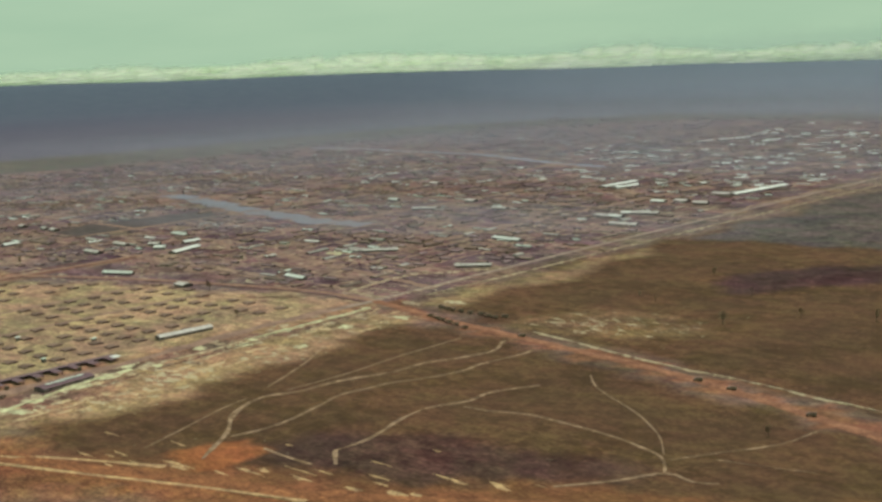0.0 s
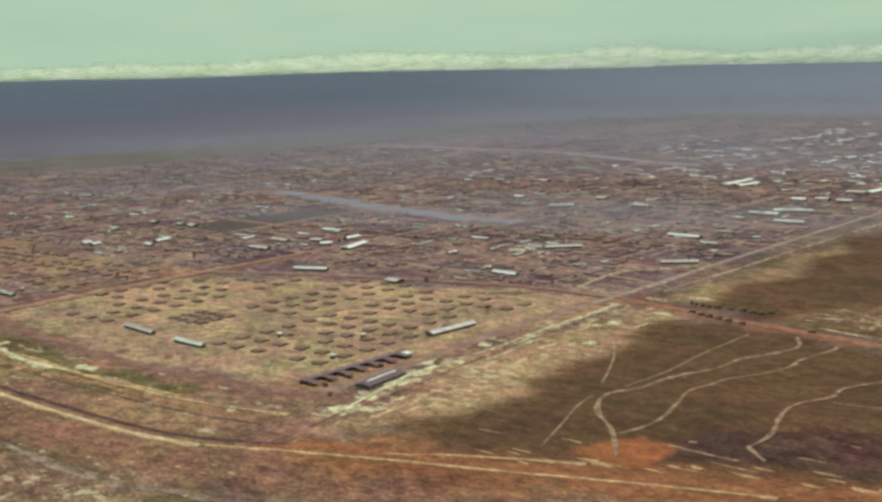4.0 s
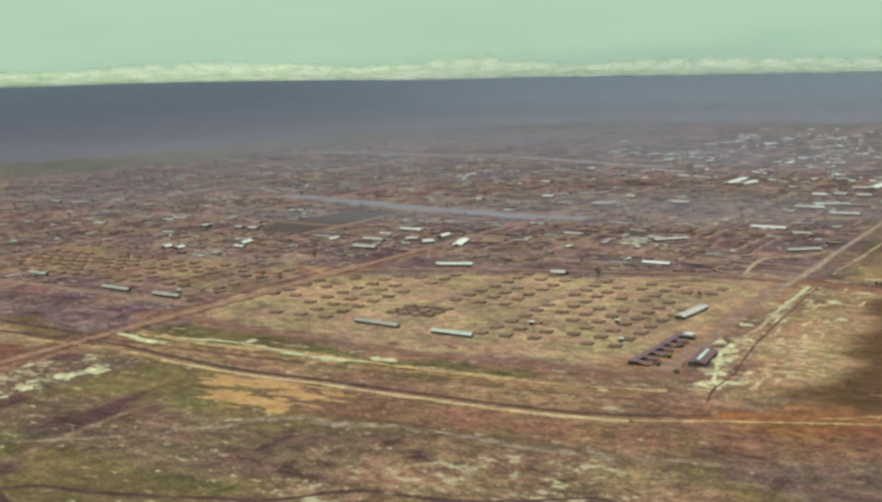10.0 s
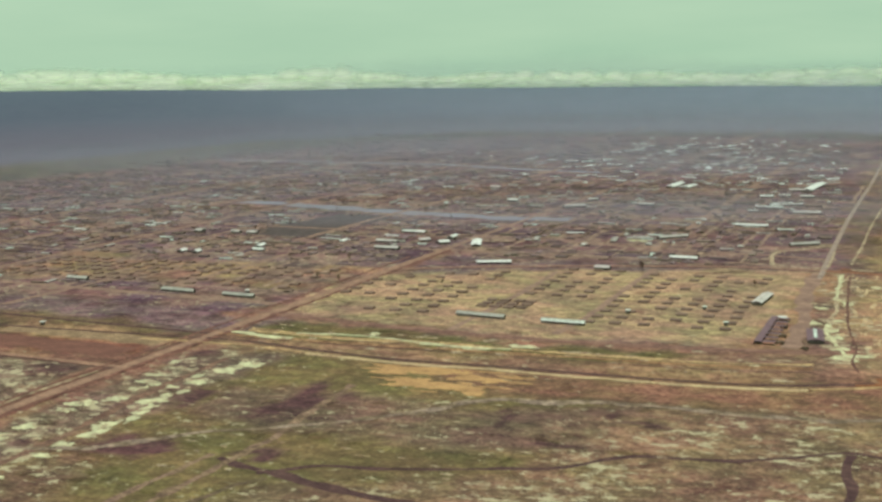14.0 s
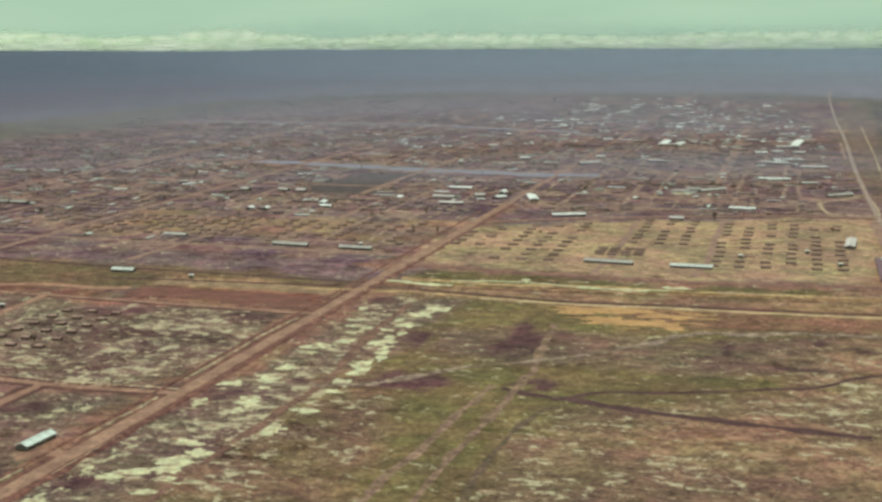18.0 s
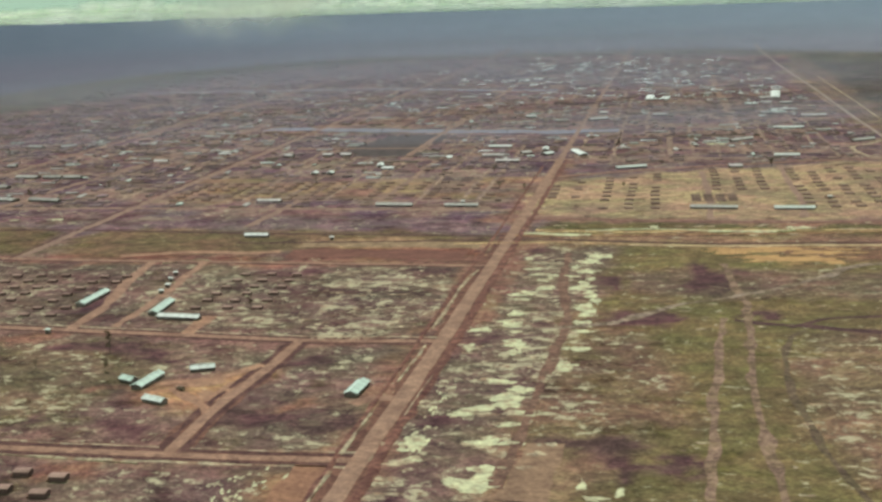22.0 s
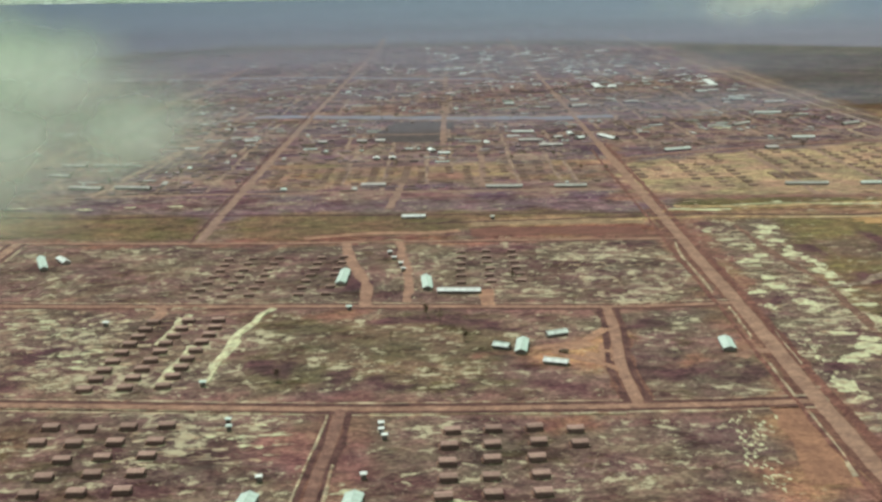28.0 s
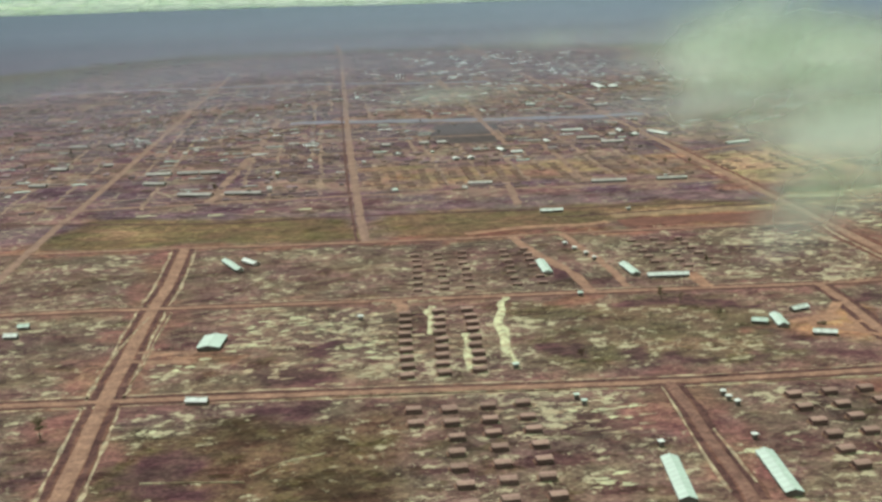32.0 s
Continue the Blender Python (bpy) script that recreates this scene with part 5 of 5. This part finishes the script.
                q = (a, a + 1, a + 4, a + 3)
                faces.append(q if s < 0 else q[::-1])
                q = tuple(v + k for v in q)
                faces.append(q[::-1] if s < 0 else q)
        part("canvas_slope", mesh_of("canvas_slope", verts, faces), canvas, e)
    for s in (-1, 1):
        part("side_wall", box_mesh(-h, s * w - 0.04, 0, h, s * w + 0.04, wall - 0.03), CANVAS_SHADED, e)
        part("end_wall", wall_panel((s * h, -w + 0.05), (s * h, w - 0.05), wall - 0.05, ridge - 0.12, 0.06), CANVAS_SHADED, e, "canvas end with shade in its colour")
        if full:
            part("ridge_pole", box_mesh(s * (h + 0.1) - 0.05, -0.05, 0, s * (h + 0.1) + 0.05, 0.05, ridge - 0.06), BOARD, e)
    if full:
        part("sandbag_wall", box_mesh(-h - 0.8, -w, 0, -h - 0.4, w, 0.5, bevel=0.12), DIRT, e, "low sandbag wall")
    return e


TENT_GROUPS = [
    ((-686, 296), 2, 18.0, 5, 16.5, 0.05, 0.2, "tents of the sandy camp"),
    # first corner, columns, column pitch, rows, row pitch, slant of a column, chance of a gap, group
    ((-954, -130), 3, 14.4, 7, -13.9, 0.09, 0.0, "tents south of the dirt road"),
    ((-966, -128), 1, 15.5, 2, -14.4, 0.02, 0.0, "tents south of the dirt road"),
    ((-842, -143), 3, 15.3, 6, -13.5, 0.09, 0.0, "tents east of the camp entry"),
    ((-803.5, -145), 1, 15.6, 2, -13.5, 0.06, 0.0, "tents east of the camp entry"),
    ((-955, -14), 3, 15.8, 9, -11.6, 0.11, 0.0, "tents between the two dirt roads"),
    ((-899, 22), 2, 14.0, 7, 13.5, 0.1, 0.05, "tents north of the middle road"),
    ((-944, 24), 3, 14.0, 7, 13.5, 0.1, 0.05, "tents north of the middle road"),
    ((-826, 34), 3, 15.5, 6, 14.0, 0.05, 0.05, "tents beside the angled sheds"),
    ((-654, 257), 3, 18.0, 10, 16.5, 0.05, 0.12, "tents of the sandy camp"),
    ((-582, 318), 3, 17.0, 7, 16.5, 0.05, 0.12, "tents of the sandy camp"),
    ((-598, 279), 4, 8.5, 3, 10.0, 0.05, 0.0, "tents of the sandy camp"),
    ((-534, 255), 6, 15.5, 11, 16.5, 0.05, 0.15, "tents of the sandy camp"),
    ((-935, 302), 10, 13.0, 6, 15.0, 0.05, 0.2, "tents of the western camp"),
    ((-816, 298), 8, 15.0, 6, 15.0, 0.05, 0.25, "tents of the western camp"),
]
models = {True: tent(CANVAS, full=False), False: tent(CANVAS_LIGHTENED, 5.0, 6.4, 1.15, 1.42)}
placed = set()
rng = random.Random(5)
for (x, y), cols, dx, rows_, dy, slant, gap, group in TENT_GROUPS:
    far = "sandy" in group or "western" in group
    size = (1.02, 0.9, 0.68) if far else (0.8, 0.5, 0.8) if "north" in group or "angled" in group else (0.96, 0.72, 1.15)
    for i in range(cols):
        for j in range(rows_):
            if rng.random() < gap:
                continue
            m = pose(x + i * dx * 0.85 + j * dy * 0.85 * slant + rng.uniform(-0.6, 0.6), y + j * dy * 0.85 + rng.uniform(-0.6, 0.6), 0, 0, 0, rng.uniform(-4, 4)) @ Matrix.Diagonal((*size, 1))
            if far in placed:
                t = copy_thing(models[far], m)
            else:
                models[far].matrix_world, t = m, models[far]
                placed.add(far)
            t["group"] = group


# ---- vehicles ----
def truck():
    e = empty("truck", "dark olive cargo truck with a canvas cover", "truck", "convoy trucks")
    part("chassis", box_mesh(-0.5, -3.2, 0.55, 0.5, 3.3, 0.8), OLIVE, e)
    part("bed", box_mesh(-1.15, -3.2, 0.82, 1.15, 0.9, 1.5, bevel=0.05), OLIVE, e)
    verts = [(x, y, z) for y in (-3.15, 0.85) for x, z in ((-1.12, 1.51), (-1.1, 2.4), (-0.6, 2.75), (0.6, 2.75), (1.1, 2.4), (1.12, 1.51))]
    faces = [(0, 1, 2, 3, 4, 5), (11, 10, 9, 8, 7, 6)] + [(i, i + 6, (i + 1) % 6 + 6, (i + 1) % 6) for i in range(6)]
    part("canvas_cover", mesh_of("canvas_cover", verts, faces), CANVAS, e, "dusty canvas cover")
    part("cab", box_mesh(-1.05, 0.95, 0.82, 1.05, 2.1, 2.2, bevel=0.12), OLIVE, e)
    part("bonnet", box_mesh(-0.75, 2.12, 0.82, 0.75, 3.4, 1.55, bevel=0.1), OLIVE, e)
    part("windscreen", box_mesh(-0.9, 2.11, 1.6, 0.9, 2.14, 2.1), SCREEN, e, "dark windscreen")
    for s in (-1, 1):
        part("mudguard", box_mesh(s * 0.95 - 0.22, 2.15, 1.12, s * 0.95 + 0.22, 3.3, 1.22, bevel=0.04), OLIVE, e)
        for yy in (-2.4, -1.2, 2.7):
            bm = bmesh.new()
            bmesh.ops.create_cone(bm, cap_ends=True, segments=12, radius1=0.52, radius2=0.52, depth=0.32, matrix=pose(s * 0.95, yy, 0.52, 0, 90, 0))
            part("wheel", bm, RUBBER, e)
    return e


TRUCKS = [
    ((-379, 421), 97), ((-373, 419), 97), ((-368, 417), 97), ((-362, 415), 97), ((-356, 413), 97), ((-348, 410), 97), ((-315, 411), 102), ((-214, 389), 105), ((-198, 385), 105), ((-161, 371), 108),
    ((-389, 440), 20), ((-386, 439), 25), ((-382, 438), 15), ((-378, 437), 20), ((-373, 437), 80), ((-366, 436), 85), ((-360, 437), 90), ((-354, 435), 100), ((-349, 434), 95), ((-346, 438), 95),
    ((-796, -70), 60),
    ((-441, 231), 70), ((-441, 245), 80), ((-442, 265), 75), ((-430, 223), 40),
]
base = truck()
for k, ((x, y), turn) in enumerate(TRUCKS):
    m = pose(x, y, 0.16, 0, 0, turn)
    t = copy_thing(base, m) if k else base
    t.matrix_world = m @ Matrix.Scale(0.55, 4)
    if k > 9:
        t["group"], t["label"] = "parked trucks", "dark olive cargo truck parked on bare earth"


# ---- trees ----
def tree(height, spread, seed, bare=False):
    r = random.Random(seed)
    e = empty("tree", "bare grey tree with few leaves" if bare else "thin tree with a loose dull crown", "tree", "scattered trees")
    bm = bmesh.new()

    def limb(a, b, r0, r1):
        d = b - a
        bmesh.ops.create_cone(bm, cap_ends=True, segments=6, radius1=r0, radius2=r1, depth=d.length, matrix=Matrix.Translation((a + b) / 2) @ d.to_track_quat("Z", "Y").to_matrix().to_4x4())
    p, rad, tips = Vector((0, 0, -0.1)), height * 0.035, []
    for i in range(4):
        q = p + Vector((r.uniform(-0.3, 0.3), r.uniform(-0.3, 0.3), height * 0.2))
        limb(p, q, rad, rad * 0.75)
        p, rad = q, rad * 0.75
        if i > 0:
            for _ in range(3):
                a = r.uniform(0, 6.28)
                tip = p + Vector((math.cos(a) * spread * r.uniform(0.5, 1), math.sin(a) * spread * r.uniform(0.5, 1), height * r.uniform(0.05, 0.22)))
                limb(p, tip, rad * 0.6, rad * 0.15)
                tips += [tip, p.lerp(tip, 0.6)]
    part("trunk", bm, BARK, e)
    verts, faces = [], []
    for tip in tips:
        for _ in range(6 if bare else 24):
            c = tip + Vector((r.gauss(0, spread * 0.24), r.gauss(0, spread * 0.24), r.gauss(0, spread * 0.17)))
            u = Vector((r.uniform(-1, 1), r.uniform(-1, 1), r.uniform(-0.6, 0.6))).normalized() * r.uniform(0.2, 0.42)
            v = u.orthogonal().normalized() * r.uniform(0.12, 0.26)
            k = len(verts)
            verts += [c - u, c - v, c + u, c + v]
            faces.append((k, k + 1, k + 2, k + 3))
    part("crown", mesh_of("crown", verts, faces), LEAF, e)
    return e


TREES = [((-251, 478), 9), ((-164, 345), 5), ((-851, 355), 13), ((-537, 408), 9), ((-831, -51), 7), ((-859, -48), 7), ((-1085, -123), 11), ((-844, -17), 8), ((-839, -28), 9), ((-899, -89), 7), ((-803, 36), 7), ((-782, -8), 6), ((-228, 510), 6), ((-196, 518), 7), ((-270, 544), 6), ((-102, 400), 7), ((-731, 400), 8), ((-765, 382), 9), ((-1046, 323), 9), ((-1003, 357), 8)]
tree_models = [tree(8, 2.6, 1), tree(8, 2.2, 2), tree(8, 2.4, 3, True)]
spots = [(x, y, h * 0.66) for (x, y), h in TREES]
for _ in range(34):
    x, y = rng.uniform(-1250, -420), rng.uniform(300, 1100)
    spots.append((x, y, rng.uniform(3, 6)))
for _ in range(14):
    spots.append((rng.uniform(-330, 100), rng.uniform(430, 1100), rng.uniform(2.5, 4.5)))
for k, (x, y, h) in enumerate(spots):
    m = pose(x, y, 0, 0, 0, rng.uniform(0, 360))
    t = tree_models[k] if k < 3 else copy_thing(tree_models[k % 3], m)
    t.matrix_world = m @ Matrix.Scale(h / 8, 4)


# ---- distant camp: small roofs too many to count ----
def many_roofs(name, count, area, size, mat, label, seed, along=0.5, keep=None):
    """Low gabled roofs scattered in loose rows, as one mesh."""
    r = random.Random(seed)
    verts, faces = [], []
    n = 0
    while n < count:
        x, y = r.uniform(area[0], area[1]), r.uniform(area[2], area[3])
        if r.random() < 0.75:
            x = round(x / 17) * 17 + 0.03 * y + r.uniform(-1.5, 1.5)
            y = round(y / 14) * 14 + r.uniform(-1.5, 1.5)
        if keep and not keep(x, y):
            continue
        n += 1
        w, l, h = r.uniform(*size[0]), r.uniform(*size[1]), r.uniform(0.45, 0.95)
        if r.random() < along:
            w, l = l, w
        ridge = 0.4
        k = len(verts)
        a = r.uniform(-0.08, 0.08)
        c, s = math.cos(a), math.sin(a)
        if w > l:
            shape = [(-w, -l, 0), (w, -l, 0), (w, l, 0), (-w, l, 0), (-w, -l, h), (w, -l, h), (w, l, h), (-w, l, h), (-w, 0, h + ridge), (w, 0, h + ridge)]
            f = [(0, 1, 5, 4), (1, 2, 6, 9, 5), (2, 3, 7, 6), (3, 0, 4, 8, 7), (4, 5, 9, 8), (6, 7, 8, 9)]
        else:
            shape = [(-w, -l, 0), (w, -l, 0), (w, l, 0), (-w, l, 0), (-w, -l, h), (w, -l, h), (w, l, h), (-w, l, h), (0, -l, h + ridge), (0, l, h + ridge)]
            f = [(0, 1, 5, 8, 4), (1, 2, 6, 5), (2, 3, 7, 9, 6), (3, 0, 4, 7), (5, 6, 9, 8), (7, 4, 8, 9)]
        verts += [(x + (u * c - v * s) / 2, y + (u * s + v * c) / 2, q + float(land(np.array(x), np.array(y)))) for u, v, q in shape]
        faces += [tuple(i + k for i in g) for g in f]
    ob = part(name, mesh_of(name, verts, faces), mat)
    tagged(ob, label, "huts", kind="stuff")


def in_camp(x, y):
    if x > -425 - 0.02 * (y - 400) or x < -1560 + 0.1 * y:
        return False
    for line, reach in ((ROAD_A, 9), (ROAD_A_FAR, 7), (ROAD_E, 8), (ROAD_F2, 8), (ROAD_G, 9), (ROAD_H, 10), (POND, 26), (POND_NORTH, 30)):
        if -472 < x < -425 and 436 < y < 546 or -866 < x < -796 and 492 < y < 630:
            return False
        for (x0, y0), (x1, y1) in zip(line, line[1:]):
            dx, dy = x1 - x0, y1 - y0
            s = min(1, max(0, ((x - x0) * dx + (y - y0) * dy) / (dx * dx + dy * dy)))
            if math.hypot(x - x0 - s * dx, y - y0 - s * dy) < reach:
                return False
    return not (-710 < x < -425 and y < 440) and not (-940 < x < -690 and 290 < y < 385)


def small_hut(name, roof, wall, length, width, label, group):
    """A low hut with a gabled roof, ridge along x."""
    e = empty(name, label, "hut", group)
    w, h = width / 2, length / 2
    part("wall", box_mesh(-h, -w, 0, h, w, 1.1, bevel=0.04), wall, e)
    verts = [(x, y, z) for x in (-h - 0.25, h + 0.25) for y, z in ((-w - 0.25, 1.12), (0, 1.75), (w + 0.25, 1.12), (0, 1.13))]
    part("roof", mesh_of("roof", verts, [(0, 4, 5, 1), (1, 5, 6, 2), (2, 6, 7, 3), (3, 7, 4, 0), (0, 1, 2, 3), (7, 6, 5, 4)]), roof, e)
    part("door", box_mesh(-0.45, -w - 0.05, 0, 0.45, -w - 0.005, 1.0), SCREEN, e)
    return e


def scatter_huts(proto, count, area, seed, across=0.3):
    """Copies of a hut in loose rows on the camp's grid."""
    r = random.Random(seed)
    n = 0
    while n < count:
        x, y = r.uniform(area[0], area[1]), r.uniform(area[2], area[3])
        if r.random() < 0.75:
            x = round(x / 14) * 14 + 0.04 * y + r.uniform(-1.2, 1.2)
            y = round(y / 12) * 12 + r.uniform(-1.2, 1.2)
        if not in_camp(x, y):
            continue
        t = copy_thing(proto, pose(x, y, 0)) if n else proto
        t.matrix_world = pose(x, y, 0, 0, 0, r.uniform(-5, 5) + (92 if r.random() < across else 0)) @ Matrix.Diagonal((r.uniform(0.7, 1.5), r.uniform(0.8, 1.15), r.uniform(0.35, 0.6), 1))
        n += 1


scatter_huts(small_hut("canvas_hut", CANVAS, BOARD, 6.0, 3.8, "low brown canvas hut with dark walls", "brown huts of the inner camp"), 215, (-1110, -430, 275, 600), 41)
scatter_huts(small_hut("board_hut", BOARD, BOARD, 8.0, 3.6, "low weathered board hut", "board huts of the inner camp"), 135, (-1110, -430, 275, 640), 42)
scatter_huts(small_hut("tin_hut", TIN, BOARD, 8.0, 3.0, "low hut with a pale green tin roof", "tin-roofed huts of the inner camp"), 85, (-1250, -420, 280, 1300), 43, 0.2)
scatter_huts(small_hut("white_hut", TIN_WHITE, BOARD, 9.0, 4.0, "low hut with a bright white roof", "white-roofed huts of the inner camp"), 60, (-1050, -420, 480, 1500), 44, 0.3)
scatter_huts(small_hut("white_hut", TIN_WHITE, BOARD, 11.0, 5.0, "long low hut with a bright white roof", "white-roofed huts of the far camp"), 70, (-760, -420, 960, 1620), 54, 0.3)
scatter_huts(small_hut("grey_hut", TIN_GREY, BOARD, 9.0, 3.4, "low hut with a dull grey tin roof", "grey-roofed huts of the inner camp"), 130, (-1250, -420, 280, 1200), 45, 0.3)
many_roofs("distant_tents", 560, (-1350, -420, 560, 1000), ((3.5, 4.6), (5, 8)), BOARD, "countless dark tents and huts of the camp", 11, keep=in_camp)
many_roofs("distant_brown_huts", 800, (-1400, -420, 560, 1500), ((3, 5), (7, 18)), CANVAS, "countless low brown huts of the camp", 12, keep=in_camp)
many_roofs("distant_tan_huts", 560, (-1400, -420, 430, 1700), ((3, 5), (7, 18)), CANVAS_TAN, "countless sun-bleached huts of the camp", 23, along=0.7, keep=in_camp)
many_roofs("distant_dark_huts", 620, (-1400, -400, 800, 1850), ((4, 6), (10, 24)), SCREEN, "countless dark huts far inside the camp", 13, keep=in_camp)
many_roofs("distant_white_roofs", 60, (-800, -420, 950, 1750), ((3, 5), (6, 14)), TIN_WHITE, "countless small white roofs far inside the camp", 17, along=0.7, keep=in_camp)
many_roofs("distant_pale_roofs", 170, (-1250, -420, 480, 1300), ((2.5, 4), (7, 16)), TIN_GREY, "countless low pale roofs inside the camp", 18, along=0.8, keep=in_camp)
many_roofs("inner_low_huts", 150, (-1110, -430, 280, 640), ((3, 4.4), (5, 9)), BOARD, "many low weathered huts between the streets", 19, keep=in_camp)
many_roofs("distant_west_huts", 330, (-1450, -1100, 275, 800), ((3, 5), (6, 14)), BOARD, "countless low huts of the western camp", 16, keep=in_camp)


# ---- clouds ----
def wisp_material(name, grain, low, high, colour=(0.70, 0.80, 0.67), most=1.0):
    m, n, l, b = material(name)
    n.remove(b)
    thick = n.new("ShaderNodeAttribute")
    thick.attribute_name = "thick"
    d = noise_node(n, l, grain, 4, 0.5)
    a = maths(n, l, "MULTIPLY", ramp(n, l, maths(n, l, "ADD", d, maths(n, l, "MULTIPLY", thick.outputs["Fac"], 0.5)), low, high), maths(n, l, "MULTIPLY", thick.outputs["Fac"], most))
    lit = n.new("ShaderNodeBsdfDiffuse")
    lit.inputs[0].default_value = (*colour, 1)
    thru = n.new("ShaderNodeBsdfTranslucent")
    thru.inputs[0].default_value = (*colour, 1)
    body = n.new("ShaderNodeMixShader")
    l.new(lit.outputs[0], body.inputs[1])
    l.new(thru.outputs[0], body.inputs[2])
    clear = n.new("ShaderNodeBsdfTransparent")
    mix = n.new("ShaderNodeMixShader")
    l.new(a, mix.inputs[0])
    l.new(clear.outputs[0], mix.inputs[1])
    l.new(body.outputs[0], mix.inputs[2])
    l.new(mix.outputs[0], n["Material Output"].inputs[0])
    return m


WISP = wisp_material("thin_cloud", 0.08, 0.42, 1.05)
BANK = wisp_material("horizon_cloud", 0.016, 0.22, 0.95, (0.88, 0.98, 0.80))
# translucent blue for the sheets that stand in for distance haze
SMOKE_HAZE = wisp_material("smoke_haze", 0.008, 0.35, 0.9, (0.40, 0.44, 0.54), 0.23)


def veil(parent, place, turn, w, h, density, wave, mat=WISP):
    """A domed sheet of thin cloud that fades out towards its uneven rim."""
    rings, spokes = 14, 48
    verts, thick, faces = [(0, -0.3 * h, 0)], [density], []
    for i in range(1, rings + 1):
        u = i / rings
        for j in range(spokes):
            a = 2 * math.pi * j / spokes
            k = 1 + u * u * (0.15 * math.sin(3 * a + wave) + 0.08 * math.sin(7 * a + 2 * wave))
            verts.append((w * u * k * math.cos(a), -0.3 * h * (1 - u * u), h * u * k * math.sin(a)))
            thick.append(density * (1 - u * u) ** 1.3)
    faces += [(0, 1 + j, 1 + (j + 1) % spokes) for j in range(spokes)]
    for i in range(rings - 1):
        for j in range(spokes):
            p, q = 1 + i * spokes + j, 1 + i * spokes + (j + 1) % spokes
            faces.append((p, p + spokes, q + spokes, q))
    me = mesh_of("veil", verts, faces)
    me.attributes.new("thick", "FLOAT", "POINT").data.foreach_set("value", thick)
    for f in me.polygons:
        f.use_smooth = True
    ob = part("veil", me, mat, parent)
    ob.matrix_local = pose(*place, 0, 0, turn)


def low_cloud(x, y, z, puffs, label):
    """A torn scrap of low cloud: domed veils one behind another."""
    e = empty("low_cloud", label, "cloud")
    e.location = (x, y, z)
    for dx, dy, dz, w, h, density in puffs:
        veil(e, (dx, dy, dz), 0, w, h, density, dx + dz)


low_cloud(-923, -301, 125, [(0, 0, 0, 30, 11, 0.95), (9, -4, -1, 20, 10, 0.85), (-9, 5, 1, 20, 10, 0.85), (-5, -35, -8, 24, 7.5, 0.9), (10, -28, -7, 22, 8, 0.8), (-45, 43, -9, 26, 4.0, 0.42), (-30, 31, 2, 22, 3.6, 0.42), (-52, 36, -8, 14, 3.0, 0.4), (27, -8, -8, 15, 10, 0.65), (-12, -38, -17, 12, 12, 0.6), (0, -36, -15, 24, 9, 0.5), (8, -22, -14, 26, 10, 0.45), (4, -12, -5, 30, 13, 0.6), (12, -16, -12, 28, 12, 0.5), (18, -8, -4, 20, 11, 0.5), (14, -32, -14, 20, 11, 0.5), (30, -12, -10, 18, 11, 0.5), (-2, 2, 7, 20, 7, 0.6), (-14, -6, -6, 22, 11, 0.6)], "torn scrap of low white cloud drifting past")
low_cloud(-748, -126, 127, [(0, 0, 3, 40, 15, 0.75), (14, 6, 5, 26, 11, 0.75)], "small thin scrap of low cloud")


def cloud_bank():
    """The cumulus on the horizon: puffs side by side behind the far rise."""
    e = empty("cloud_bank", "long low bank of white cumulus on the horizon", "cloud")
    r = random.Random(21)
    for layer, (wide, tall, up, gap, rad) in enumerate(((300, 46, 0, 2.2, 4420), (140, 30, 22, 1.5, 4400), (80, 20, 36, 1.3, 4380), (150, 15, 2, 2.6, 4265))):
        a = -46.0 + 0.7 * layer
        while a < 76:
            big = 0.55 + 0.85 * float(value_noise(np.array(a), np.array(0.0), 5.0, 8))
            q = rad + r.uniform(-8, 8)
            z = 126 - 0.0168 * q + 0.88 * min(62, max(0, a)) + up * big + r.uniform(-3, 3)
            veil(e, (-510 - q * math.sin(radians(a)), -255 + q * math.cos(radians(a)), z), a, wide * r.uniform(0.6, 1.3), tall * r.uniform(0.8, 1.2) * (0.5 + 0.5 * big), 1.0 if layer < 3 else 0.55, r.uniform(0, 6), BANK)
            a += gap * r.uniform(0.6, 1.3)


cloud_bank()


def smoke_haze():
    """Sheets of thin blue smoke over far camp and plain, added as distance haze."""
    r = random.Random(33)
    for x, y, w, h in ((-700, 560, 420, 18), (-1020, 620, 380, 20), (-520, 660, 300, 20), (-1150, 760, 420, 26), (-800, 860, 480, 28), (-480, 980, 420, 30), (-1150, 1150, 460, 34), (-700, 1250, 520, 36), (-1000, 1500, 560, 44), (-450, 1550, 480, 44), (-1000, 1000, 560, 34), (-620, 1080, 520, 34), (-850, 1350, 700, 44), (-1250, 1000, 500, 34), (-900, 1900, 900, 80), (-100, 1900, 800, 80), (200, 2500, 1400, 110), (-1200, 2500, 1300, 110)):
        e = empty("smoke_drift", "upright translucent sheet of blue smoke standing in for distance haze", "smoke", "smoke drifts")
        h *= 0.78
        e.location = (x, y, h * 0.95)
        veil(e, (0, 0, 0), math.degrees(math.atan2(-(x + 500), y + 300)) + r.uniform(-8, 8), w, h, 1.0, r.uniform(0, 6), SMOKE_HAZE)


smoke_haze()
